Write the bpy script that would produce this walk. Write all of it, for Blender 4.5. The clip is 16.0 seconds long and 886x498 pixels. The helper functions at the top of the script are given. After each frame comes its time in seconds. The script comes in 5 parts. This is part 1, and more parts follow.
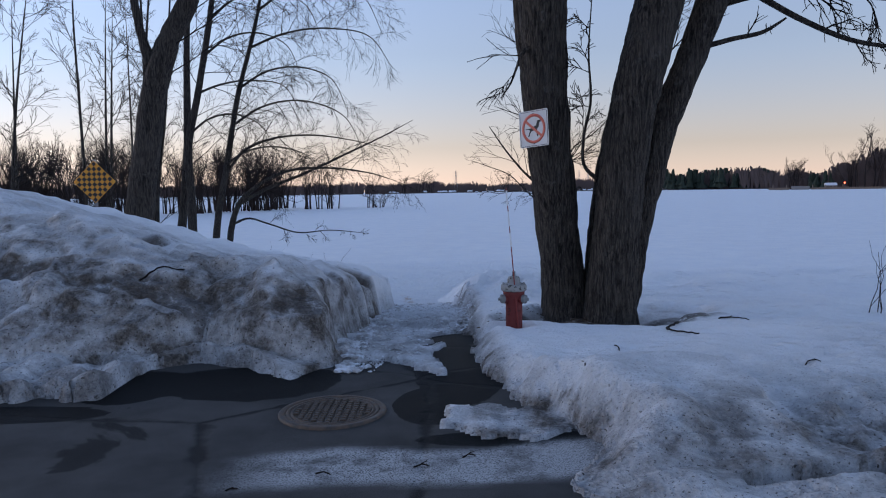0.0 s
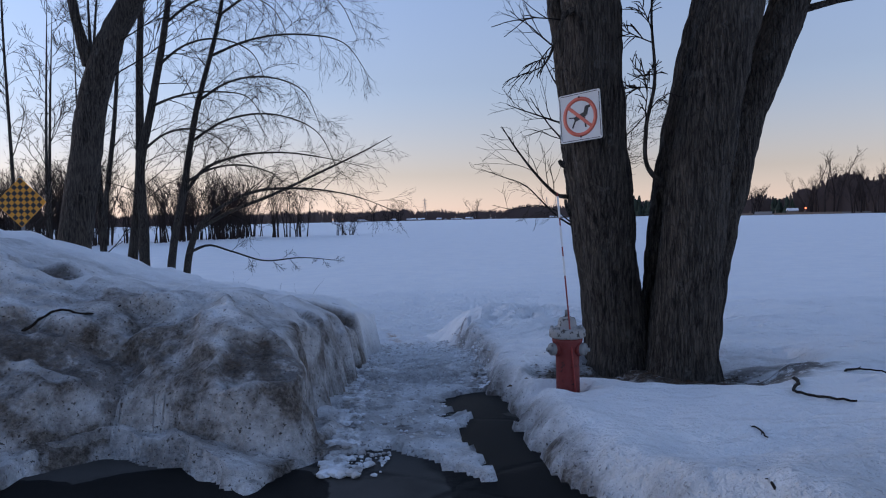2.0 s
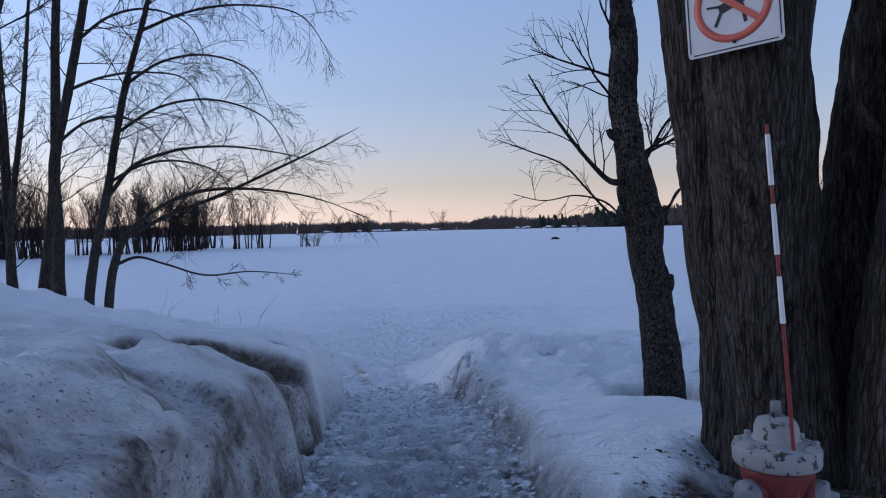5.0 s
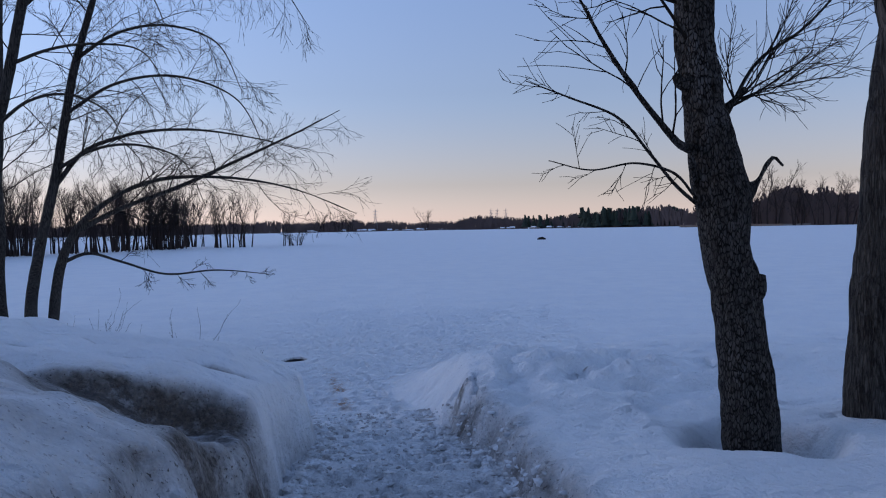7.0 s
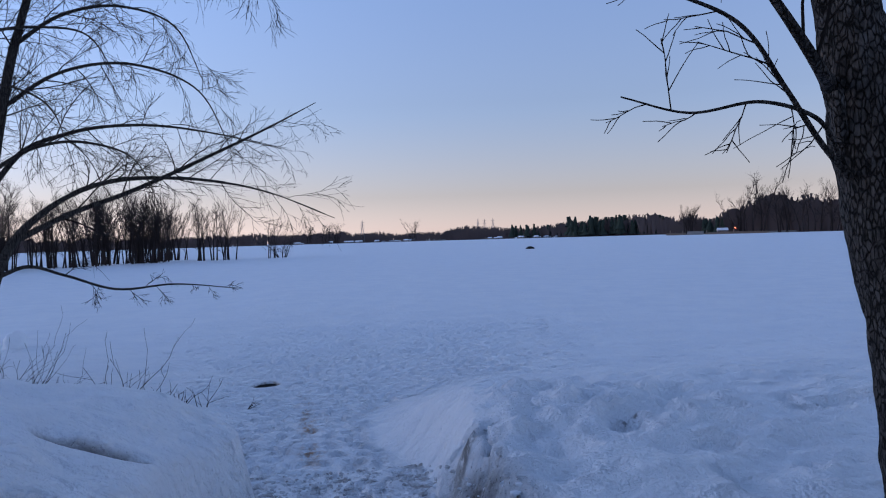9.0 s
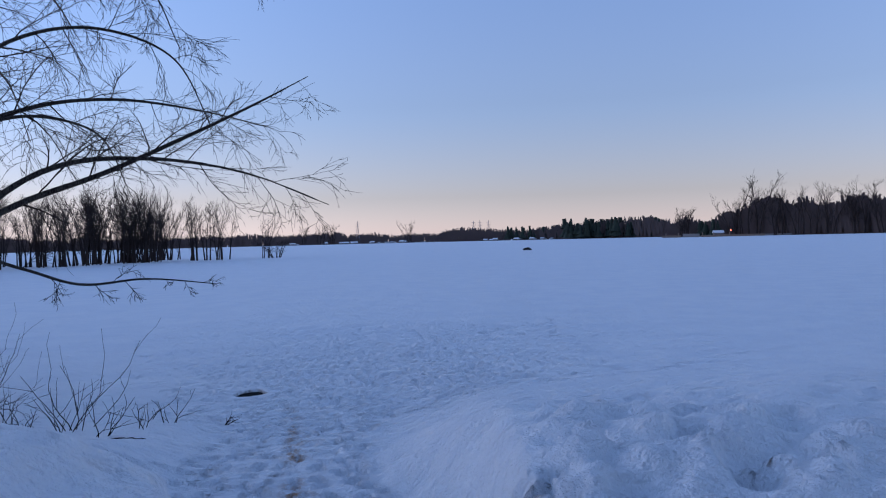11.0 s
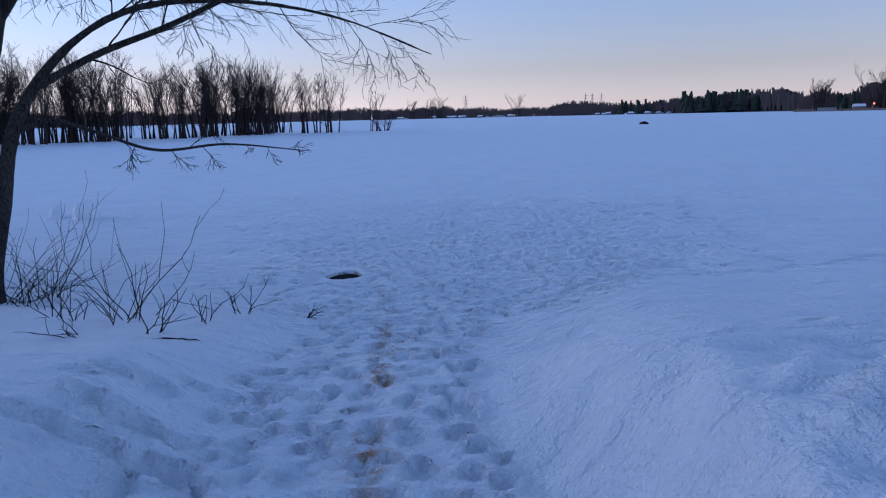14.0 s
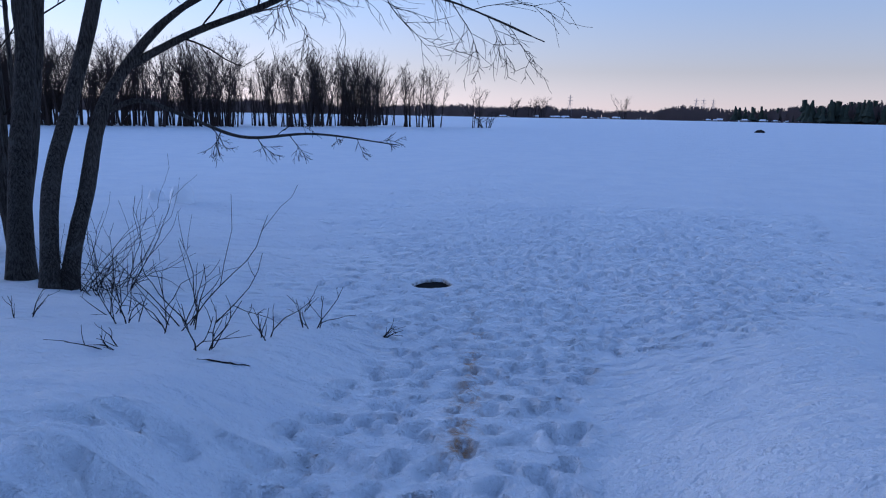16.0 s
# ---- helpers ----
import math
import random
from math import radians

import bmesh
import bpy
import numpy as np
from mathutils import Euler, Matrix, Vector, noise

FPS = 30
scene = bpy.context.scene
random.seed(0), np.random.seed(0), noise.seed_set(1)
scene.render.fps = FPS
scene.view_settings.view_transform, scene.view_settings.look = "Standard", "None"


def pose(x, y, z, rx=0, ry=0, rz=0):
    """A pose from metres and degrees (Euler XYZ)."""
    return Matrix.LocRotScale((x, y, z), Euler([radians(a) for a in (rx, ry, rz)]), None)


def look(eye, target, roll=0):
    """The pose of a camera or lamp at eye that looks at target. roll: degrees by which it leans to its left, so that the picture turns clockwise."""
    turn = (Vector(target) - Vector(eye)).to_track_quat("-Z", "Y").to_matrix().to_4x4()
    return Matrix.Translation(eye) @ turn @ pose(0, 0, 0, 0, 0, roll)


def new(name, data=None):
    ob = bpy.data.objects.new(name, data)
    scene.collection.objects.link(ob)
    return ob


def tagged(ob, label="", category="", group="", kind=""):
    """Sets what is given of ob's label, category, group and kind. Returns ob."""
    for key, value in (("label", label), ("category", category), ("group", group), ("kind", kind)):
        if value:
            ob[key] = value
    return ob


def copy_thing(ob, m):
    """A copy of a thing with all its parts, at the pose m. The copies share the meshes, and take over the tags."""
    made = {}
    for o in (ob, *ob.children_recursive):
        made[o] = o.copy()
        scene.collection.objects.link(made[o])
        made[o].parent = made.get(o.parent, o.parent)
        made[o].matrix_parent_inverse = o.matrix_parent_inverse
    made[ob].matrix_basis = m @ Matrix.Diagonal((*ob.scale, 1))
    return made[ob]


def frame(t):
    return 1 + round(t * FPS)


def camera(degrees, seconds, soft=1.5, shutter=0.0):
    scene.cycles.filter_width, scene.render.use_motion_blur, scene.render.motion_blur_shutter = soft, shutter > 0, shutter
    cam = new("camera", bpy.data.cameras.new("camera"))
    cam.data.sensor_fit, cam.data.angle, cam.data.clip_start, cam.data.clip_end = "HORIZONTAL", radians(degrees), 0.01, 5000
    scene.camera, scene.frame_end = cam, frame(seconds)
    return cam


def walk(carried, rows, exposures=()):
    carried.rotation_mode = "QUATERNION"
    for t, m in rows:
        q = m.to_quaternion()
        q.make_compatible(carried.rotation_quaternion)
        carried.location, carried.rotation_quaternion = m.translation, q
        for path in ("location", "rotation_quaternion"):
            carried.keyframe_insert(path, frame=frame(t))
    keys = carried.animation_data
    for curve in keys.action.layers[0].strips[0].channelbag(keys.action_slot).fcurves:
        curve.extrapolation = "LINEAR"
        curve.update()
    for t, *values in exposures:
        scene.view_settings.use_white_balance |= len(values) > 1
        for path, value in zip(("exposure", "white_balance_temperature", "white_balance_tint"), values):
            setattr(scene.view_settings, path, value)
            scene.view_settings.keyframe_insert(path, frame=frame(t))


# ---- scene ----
cam = camera(63.4, 16.0, soft=1.1)
METRES, EYE, TILT, LEAN, TURN = 14.0, 1.6, -4.65, 0.9, 0.0
ROWS = [
    (0.0, 0.0, 0.0, 0.0, 0.0, 0.0, -0.0),
    (0.5, -0.0053, 0.0416, 0.0009, -0.06, 0.28, -0.43),
    (1.0, -0.0181, 0.0819, 0.0011, -0.34, 0.99, -0.37),
    (1.5, -0.0236, 0.1232, 0.0026, -1.26, 1.54, 0.07),
    (2.0, -0.0305, 0.1629, 0.0019, -2.46, 2.19, 0.55),
    (2.5, -0.033, 0.2048, 0.0041, -3.14, 2.56, 0.89),
    (3.0, -0.0394, 0.2432, 0.0053, -3.86, 2.87, 1.07),
    (3.5, -0.042, 0.2802, 0.0065, -4.1, 2.87, 1.36),
    (4.0, -0.0431, 0.3177, 0.0075, -4.18, 3.16, 1.4),
    (4.5, -0.0418, 0.3557, 0.0101, -4.31, 3.01, 1.13),
    (5.0, -0.0396, 0.3921, 0.0111, -5.18, 3.05, 0.9),
    (7.5, -0.0348, 0.5577, 0.015, -6.49, 3.05, 0.76),
    (8.0, -0.0307, 0.5906, 0.0173, -6.7, 3.36, 0.94),
    (8.5, -0.0296, 0.621, 0.0157, -7.09, 3.7, 1.3),
    (9.0, -0.0262, 0.6538, 0.0166, -7.37, 3.88, 1.39),
    (9.5, -0.0264, 0.6824, 0.0154, -7.99, 4.2, 1.36),
    (12.0, -0.0293, 0.8233, 0.014, -6.94, 3.27, 0.48),
    (12.5, -0.0316, 0.8476, 0.0149, -4.11, 0.34, 0.95),
    (13.0, -0.03, 0.8694, 0.0132, -2.1, -2.56, 0.87),
    (13.5, -0.0247, 0.8871, 0.0111, -0.67, -4.92, 0.87),
    (14.0, -0.025, 0.9112, 0.0096, 0.75, -5.82, 0.35),
    (14.5, -0.0189, 0.9323, 0.0115, 3.15, -6.14, -0.7),
    (15.0, -0.0233, 0.9514, 0.0124, 5.7, -6.56, -1.71),
    (15.5, -0.0264, 0.9704, 0.0128, 7.72, -6.6, -2.4),
    (16.0, -0.0324, 0.9906, 0.0137, 8.57, -6.17, -2.61),
]
walk(cam, [(t, pose(0, 0, EYE, TILT, LEAN, TURN) @ pose(METRES * x, METRES * y, METRES * z, 90 + pitch, roll, yaw)) for t, x, y, z, yaw, pitch, roll in ROWS],
     exposures=[(0.0, 1.38, 6400, 11), (3.0, 1.25, 6150, 12), (5.0, 1.30, 6050, 12), (7.5, 1.12, 5800, 12.5), (9.0, 1.18, 5700, 13), (12.5, 1.10, 5250, 13), (16.0, 1.25, 5150, 13)])

# ---- world and light: clear dusk, the sun just under the horizon ahead and to the west ----
world = bpy.data.worlds.new("dusk_sky")
scene.world = world
world.use_nodes = True
wn = world.node_tree.nodes
wl = world.node_tree.links
sky = wn.new("ShaderNodeTexSky")
sky.sky_type = "NISHITA"
sky.sun_disc = False
SUN_EL, SUN_AZ = 6.0, -69.0
sky.sun_elevation, sky.sun_rotation = radians(SUN_EL), radians(SUN_AZ)
sky.air_density, sky.dust_density, sky.ozone_density = 1.0, 0.1, 1.0
pale = wn.new("ShaderNodeHueSaturation")
pale.inputs["Saturation"].default_value = 0.30
wl.new(sky.outputs[0], pale.inputs["Color"])
geo = wn.new("ShaderNodeTexCoord")
sep = wn.new("ShaderNodeSeparateXYZ")
wl.new(geo.outputs["Generated"], sep.inputs[0])
tint = wn.new("ShaderNodeValToRGB")
# afterglow: peach at the horizon, rose, then a clear blue overhead
while len(tint.color_ramp.elements) < 5:
    tint.color_ramp.elements.new(0.5)
for el, (p, c) in zip(tint.color_ramp.elements, ((0.0, (0.49, 0.40, 0.38)), (0.06, (0.455, 0.405, 0.415)), (0.17, (0.45, 0.515, 0.68)), (0.40, (0.48, 0.64, 1.0)), (1.0, (0.46, 0.62, 1.0)))):
    el.position, el.color = p, (*c, 1)
wl.new(sep.outputs["Z"], tint.inputs[0])
blend = wn.new("ShaderNodeMix")
blend.data_type, blend.blend_type = "RGBA", "MULTIPLY"
blend.inputs[0].default_value = 1.0
wl.new(pale.outputs[0], blend.inputs[6])
wl.new(tint.outputs[0], blend.inputs[7])
wl.new(blend.outputs[2], wn["Background"].inputs[0])
wn["Background"].inputs[1].default_value = 0.15
sun = new("sun", bpy.data.lights.new("sun", "SUN"))
sun.data.energy, sun.data.angle, sun.data.color = 0.24, radians(34), (1.0, 0.88, 0.86)
sun.matrix_world = look((0, 0, 0), (-math.sin(radians(SUN_AZ)), -math.cos(radians(SUN_AZ)), -0.20))

# ---- noise and small helpers ----
def lattice(ix, iy, seed):
    h = (ix.astype(np.int64) * 374761393 + iy.astype(np.int64) * 668265263 + seed * 974711) & 0x7FFFFFFF
    h = ((h ^ (h >> 13)) * 1274126177) & 0x7FFFFFFF
    return ((h ^ (h >> 16)) & 0xFFFF) / 65535.0


def vnoise(x, y, seed=0):
    """Smooth value noise in -1 to 1."""
    ix, iy = np.floor(x), np.floor(y)
    fx, fy = x - ix, y - iy
    fx, fy = fx * fx * fx * (fx * (fx * 6 - 15) + 10), fy * fy * fy * (fy * (fy * 6 - 15) + 10)
    a, b = lattice(ix, iy, seed), lattice(ix + 1, iy, seed)
    c, d = lattice(ix, iy + 1, seed), lattice(ix + 1, iy + 1, seed)
    return ((a + (b - a) * fx) * (1 - fy) + (c + (d - c) * fx) * fy) * 2 - 1


def fbm(x, y, size, octaves=4, seed=0, gain=0.5):
    total, amp, k = 0, 1.0, 1.0 / size
    for o in range(octaves):
        total = total + amp * vnoise(x * k + 17.3 * o, y * k - 9.1 * o, seed + o)
        amp, k = amp * gain, k * 2.03
    return total


def sstep(a, b, v):
    t = np.clip((v - a) / (b - a), 0, 1)
    return t * t * (3 - 2 * t)


def mesh_of(name, verts, faces, smooth=True):
    me = bpy.data.meshes.new(name)
    me.from_pydata(verts, [], faces)
    if smooth:
        me.polygons.foreach_set("use_smooth", [True] * len(me.polygons))
    me.update()
    return me


def grid_mesh(name, X, Y, Z, smooth=True):
    """A sheet from arrays of rows and columns."""
    ny, nx = X.shape
    me = bpy.data.meshes.new(name)
    verts = np.stack([X.ravel(), Y.ravel(), Z.ravel()], 1)
    a = (np.arange(ny - 1)[:, None] * nx + np.arange(nx - 1)[None]).ravel()
    quads = np.stack([a, a + 1, a + nx + 1, a + nx], 1)
    me.vertices.add(len(verts))
    me.vertices.foreach_set("co", verts.astype(np.float32).ravel())
    me.loops.add(quads.size)
    me.loops.foreach_set("vertex_index", quads.astype(np.int32).ravel())
    me.polygons.add(len(quads))
    me.polygons.foreach_set("loop_start", np.arange(0, quads.size, 4, dtype=np.int32))
    me.update(calc_edges=True)
    me.polygons.foreach_set("use_smooth", [smooth] * len(quads))
    return me


def part(name, bm, material, parent, label=""):
    """One bmesh, or one ready mesh, as one mesh object under a thing or a part."""
    if isinstance(bm, bpy.types.Mesh):
        me = bm
    else:
        me = bpy.data.meshes.new(name)
        bm.to_mesh(me)
        bm.free()
    if material and not me.materials:
        me.materials.append(material)
    ob = new(name, me)
    ob.parent = parent
    return tagged(ob, label=label)


def thing(name, at, label, category, group="", kind="", turn=0.0):
    ob = new(name)
    ob.empty_display_size = 0.1
    ob.matrix_basis = pose(*at, 0, 0, turn)
    return tagged(ob, label, category, group, kind)


def box(bm, size, at=(0, 0, 0), bevel=0.0, m=None):
    r = bmesh.ops.create_cube(bm, size=1)
    bmesh.ops.scale(bm, vec=size, verts=r["verts"])
    if bevel:
        e = list({e for v in r["verts"] for e in v.link_edges})
        bv = bmesh.ops.bevel(bm, geom=e, offset=bevel, segments=2, affect="EDGES")
        vs = list({v for f in bv["faces"] for v in f.verts} | {v for v in r["verts"] if v.is_valid})
    else:
        vs = r["verts"]
    bmesh.ops.translate(bm, vec=at, verts=vs)
    if m is not None:
        bmesh.ops.transform(bm, matrix=m, verts=vs)
    return vs


def lathe(bm, profile, sides=32, m=None, cap=True):
    """A turned body round z from (radius, height) pairs."""
    rings = []
    for r, z in profile:
        ring = [bm.verts.new((r * math.cos(a), r * math.sin(a), z)) for a in (2 * math.pi * k / sides for k in range(sides))]
        if m is not None:
            for v in ring:
                v.co = m @ v.co
        rings.append(ring)
    for lo, hi in zip(rings, rings[1:]):
        for k in range(sides):
            f = bm.faces.new((lo[k], lo[(k + 1) % sides], hi[(k + 1) % sides], hi[k]))
            f.smooth = True
    if cap:
        bm.faces.new(rings[0][::-1])
        bm.faces.new(rings[-1])
    return rings


# ---- materials ----
class Mat:
    """A small node builder round one Principled surface."""
    def __init__(self, name):
        self.m = bpy.data.materials.new(name)
        self.m.use_nodes = True
        self.t = self.m.node_tree
        self.b = self.t.nodes["Principled BSDF"]
        self.co = self.t.nodes.new("ShaderNodeTexCoord").outputs["Object"]

    def node(self, kind, **inputs):
        n = self.t.nodes.new(kind)
        for k, v in inputs.items():
            self.put(n.inputs[k.replace("_", " ")], v)
        return n

    def put(self, socket, v):
        if isinstance(v, bpy.types.NodeSocket):
            self.t.links.new(v, socket)
        else:
            socket.default_value = v

    def coords(self, scale=(1, 1, 1)):
        n = self.t.nodes.new("ShaderNodeMapping")
        n.inputs["Scale"].default_value = scale
        self.t.links.new(self.co, n.inputs[0])
        return n.outputs[0]

    def noise(self, scale, detail=4, rough=0.55, stretch=(1, 1, 1), distort=0.0):
        n = self.node("ShaderNodeTexNoise", Vector=self.coords(stretch), Scale=scale, Detail=detail, Roughness=rough, Distortion=distort)
        return n.outputs["Fac"]

    def voronoi(self, scale, stretch=(1, 1, 1), feature="F1"):
        n = self.node("ShaderNodeTexVoronoi", Vector=self.coords(stretch), Scale=scale)
        n.feature = feature
        return n.outputs["Distance"]

    def ramp(self, fac, *stops):
        n = self.t.nodes.new("ShaderNodeValToRGB")
        self.put(n.inputs[0], fac)
        e = n.color_ramp.elements
        while len(e) < len(stops):
            e.new(0.5)
        for el, (p, c) in zip(e, stops):
            el.position = p
            el.color = (c, c, c, 1) if isinstance(c, (int, float)) else (*c, 1)
        return n.outputs[0]

    def mix(self, fac, a, b):
        n = self.t.nodes.new("ShaderNodeMix")
        n.data_type = "RGBA"
        for sck, v in ((n.inputs[0], fac), (n.inputs[6], a), (n.inputs[7], b)):
            if isinstance(v, tuple):
                v = (*v, 1)
            self.put(sck, v)
        return n.outputs[2]

    def math(self, op, a, b=0.0):
        n = self.t.nodes.new("ShaderNodeMath")
        n.operation = op
        self.put(n.inputs[0], a)
        self.put(n.inputs[1], b)
        return n.outputs[0]

    def attribute(self, name):
        n = self.t.nodes.new("ShaderNodeAttribute")
        n.attribute_name = name
        return n.outputs["Fac"]

    def bump(self, height, distance, strength=1.0, normal=None):
        n = self.node("ShaderNodeBump", Height=height, Distance=distance, Strength=strength)
        if normal is not None:
            self.t.links.new(normal, n.inputs["Normal"])
        return n.outputs[0]

    def done(self, color, rough=0.8, metal=0.0, normal=None, spec=0.5):
        if isinstance(color, tuple):
            color = (*color, 1)
        self.put(self.b.inputs["Base Color"], color)
        self.put(self.b.inputs["Roughness"], rough)
        self.put(self.b.inputs["Metallic"], metal)
        self.put(self.b.inputs["Specular IOR Level"], spec)
        if normal is not None:
            self.put(self.b.inputs["Normal"], normal)
        return self.m


def snow_material(name):
    """Old spring snow; 'dirt' marks sand and grit, 'stain' the brown trail."""
    w = Mat(name)
    fine, mid, big = w.noise(60, 3), w.noise(9, 5, 0.6), w.noise(0.9, 4)
    clean = w.mix(w.ramp(big, (0.35, 0.0), (0.65, 1.0)), (0.80, 0.83, 0.87), (0.86, 0.88, 0.90))
    grit = w.ramp(w.noise(26, 6, 0.75), (0.40, (0.055, 0.047, 0.04)), (0.66, (0.22, 0.20, 0.18)))
    dirt = w.math("MULTIPLY", w.attribute("dirt"), w.ramp(w.noise(2.6, 10, 0.66), (0.34, 0.30), (0.58, 1.0)))
    c = w.mix(dirt, clean, grit)
    specks = w.math("MULTIPLY", w.ramp(w.noise(48, 3, 0.55), (0.62, 0.0), (0.66, 1.0)), w.attribute("dirt"))
    c = w.mix(specks, c, (0.05, 0.042, 0.035))
    stain = w.math("MULTIPLY", w.attribute("stain"), w.ramp(w.noise(8, 6, 0.7), (0.44, 0.0), (0.62, 1.0)))
    c = w.mix(stain, c, w.ramp(w.noise(16, 4), (0.4, (0.22, 0.10, 0.04)), (0.6, (0.46, 0.26, 0.12))))
    h = w.math("ADD", w.math("MULTIPLY", mid, 1.0), w.math("MULTIPLY", fine, 0.3))
    h = w.math("ADD", h, w.math("MULTIPLY", w.noise(24, 3, 0.5), 0.6))
    h = w.math("ADD", h, w.math("MULTIPLY", w.noise(1.6, 4, 0.55, (0.6, 1, 1)), 1.4))
    h = w.math("ADD", h, w.math("MULTIPLY", w.noise(0.75, 4, 0.55, (0.25, 1, 0.3)), 4.2))
    h = w.math("ADD", h, w.math("MULTIPLY", w.ramp(w.noise(4.5, 2, 0.5, (0.42, 1, 0.3)), (0.38, 0.0), (0.56, 1.0)), 0.6))
    dimple = w.math("MULTIPLY", w.ramp(w.voronoi(4.6, (0.8, 1, 0.3)), (0.10, 0.0), (0.42, 1.0)), w.ramp(w.noise(0.35, 3), (0.40, 0.1), (0.62, 1.0)))
    h = w.math("ADD", h, w.math("MULTIPLY", dimple, 1.3))
    # bare earth, and shade painted into the gaps and gullies of the bank
    soil_shade = w.math("MULTIPLY", w.attribute("soil_shade"), w.ramp(w.noise(9, 8, 0.7), (0.36, 0.0), (0.50, 1.0)))
    c = w.mix(soil_shade, c, w.ramp(w.noise(38, 5, 0.7), (0.35, (0.018, 0.014, 0.011)), (0.68, (0.12, 0.095, 0.075))))
    return w.done(c, w.ramp(mid, (0.3, 0.45), (0.7, 0.7)), normal=w.bump(h, 0.050, 1.0), spec=0.3)


def bark_material(name, dark, light, scale=1.0):
    w = Mat(name)
    ridge = w.noise(38 * scale, 6, 0.65, (1, 1, 0.11), 0.4)
    plate = w.voronoi(44 * scale, (1, 1, 0.15), "DISTANCE_TO_EDGE")
    c = w.mix(w.ramp(ridge, (0.38, 0.0), (0.62, 1.0)), dark, light)
    c = w.mix(w.ramp(plate, (0.0, 0.5), (0.08, 0.0)), c, tuple(v * 0.5 for v in dark))
    c = w.mix(w.ramp(w.noise(1.7, 4), (0.45, 0.0), (0.7, 0.4)), c, tuple(0.75 * v + 0.02 for v in light))
    c = w.mix(w.ramp(w.noise(7, 5, 0.7), (0.60, 0.0), (0.70, 0.5)), c, (0.14, 0.135, 0.13))
    h = w.math("ADD", ridge, w.math("MULTIPLY", w.ramp(plate, (0.0, 0.0), (0.14, 1.0)), 0.7))
    return w.done(c, 0.92, normal=w.bump(h, 0.02 / scale, 1.0), spec=0.2)


def flaking_bark(name):
    """Small scaly plates with dark joints, pale where scales fell off."""
    w = Mat(name)
    edge = w.voronoi(52, (1, 1, 0.40), "DISTANCE_TO_EDGE")
    tone = w.noise(26, 6, 0.75, (1, 1, 0.35))
    c = w.mix(w.ramp(tone, (0.35, 0.0), (0.65, 1.0)), (0.030, 0.026, 0.023), (0.105, 0.093, 0.083))
    c = w.mix(w.ramp(w.noise(3.2, 6, 0.65, (1, 1, 0.4)), (0.58, 0.0), (0.66, 0.6)), c, (0.17, 0.158, 0.15))
    joint = w.ramp(w.math("ADD", edge, w.math("MULTIPLY", w.math("SUBTRACT", w.noise(30, 4), 0.5), 0.45)), (0.0, 1.0), (0.16, 0.0))
    c = w.mix(joint, c, (0.008, 0.007, 0.006))
    h = w.math("SUBTRACT", w.math("MULTIPLY", tone, 0.6), joint)
    return w.done(c, 0.92, normal=w.bump(h, 0.02, 1.0), spec=0.2)


SNOW = snow_material("old_snow")
BARK_GREY = bark_material("maple_bark", (0.014, 0.012, 0.011), (0.105, 0.09, 0.076))
BARK_DARK = bark_material("dark_bark", (0.012, 0.010, 0.009), (0.10, 0.088, 0.076), 1.25)
BARK_FLAKE = flaking_bark("flaking_bark")
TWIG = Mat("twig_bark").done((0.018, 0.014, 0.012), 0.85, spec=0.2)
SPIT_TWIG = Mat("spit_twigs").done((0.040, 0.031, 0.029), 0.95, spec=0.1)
# distance haze is put into this paler bark colour of the far woods
HAZED_TWIG = Mat("hazed_far_twigs").done((0.12, 0.09, 0.083), 0.95, spec=0.1)


def asphalt():
    w = Mat("patched_asphalt")
    wet = w.math("MAXIMUM", w.ramp(w.noise(0.75, 5, 0.55, distort=0.6), (0.62, 0.0), (0.64, 0.8)), w.ramp(w.math("ADD", w.attribute("wet"), w.math("MULTIPLY", w.noise(5, 5, 0.6), 0.5)), (0.72, 0.0), (0.77, 1.0)))
    grain = w.noise(160, 3, 0.6)
    dry = w.mix(w.ramp(w.noise(1.3, 5, 0.6), (0.35, 0.0), (0.7, 1.0)), (0.036, 0.035, 0.034), (0.085, 0.081, 0.077))
    dry = w.mix(w.ramp(grain, (0.3, 0.25), (0.7, 0.0)), dry, (0.03, 0.03, 0.03))
    c = w.mix(wet, dry, (0.008, 0.008, 0.008))
    crack = w.ramp(w.math("ADD", w.voronoi(0.42, (1, 1.2, 1), "DISTANCE_TO_EDGE"), w.math("MULTIPLY", w.math("SUBTRACT", w.noise(3, 4), 0.5), 0.09)), (0.0, 1.0), (0.018, 0.0))
    c = w.mix(crack, c, (0.012, 0.012, 0.012))
    salt = w.math("MULTIPLY", w.attribute("paint"), w.math("MULTIPLY", w.ramp(w.noise(85, 6, 0.8), (0.42, 0.0), (0.50, 0.95)), w.ramp(w.noise(3.5, 5, 0.65), (0.32, 0.2), (0.52, 1.0))))
    c = w.mix(salt, c, (0.46, 0.465, 0.47))
    rough = w.mix(wet, (0.85, 0.85, 0.85), (0.70, 0.70, 0.70))
    h = w.math("SUBTRACT", grain, w.math("MULTIPLY", crack, 3.0))
    return w.done(c, rough, normal=w.bump(h, 0.006, 0.6), spec=w.ramp(wet, (0.0, 0.28), (1.0, 0.10)))


ASPHALT = asphalt()

# ---- the lie of the land ----
PROFILE_Y = [-3000, 6.4, 7.7, 9.3, 10.25, 12.6, 13.8, 16.4, 17.6, 18.6, 20.2, 22.2, 24.5, 5000]
PROFILE_Z = [0.0, 0.0, -0.10, -0.24, -0.31, -0.50, -0.64, -0.93, -1.06, -1.20, -1.40, -1.62, -1.75, -1.75]
LAKE = -1.75


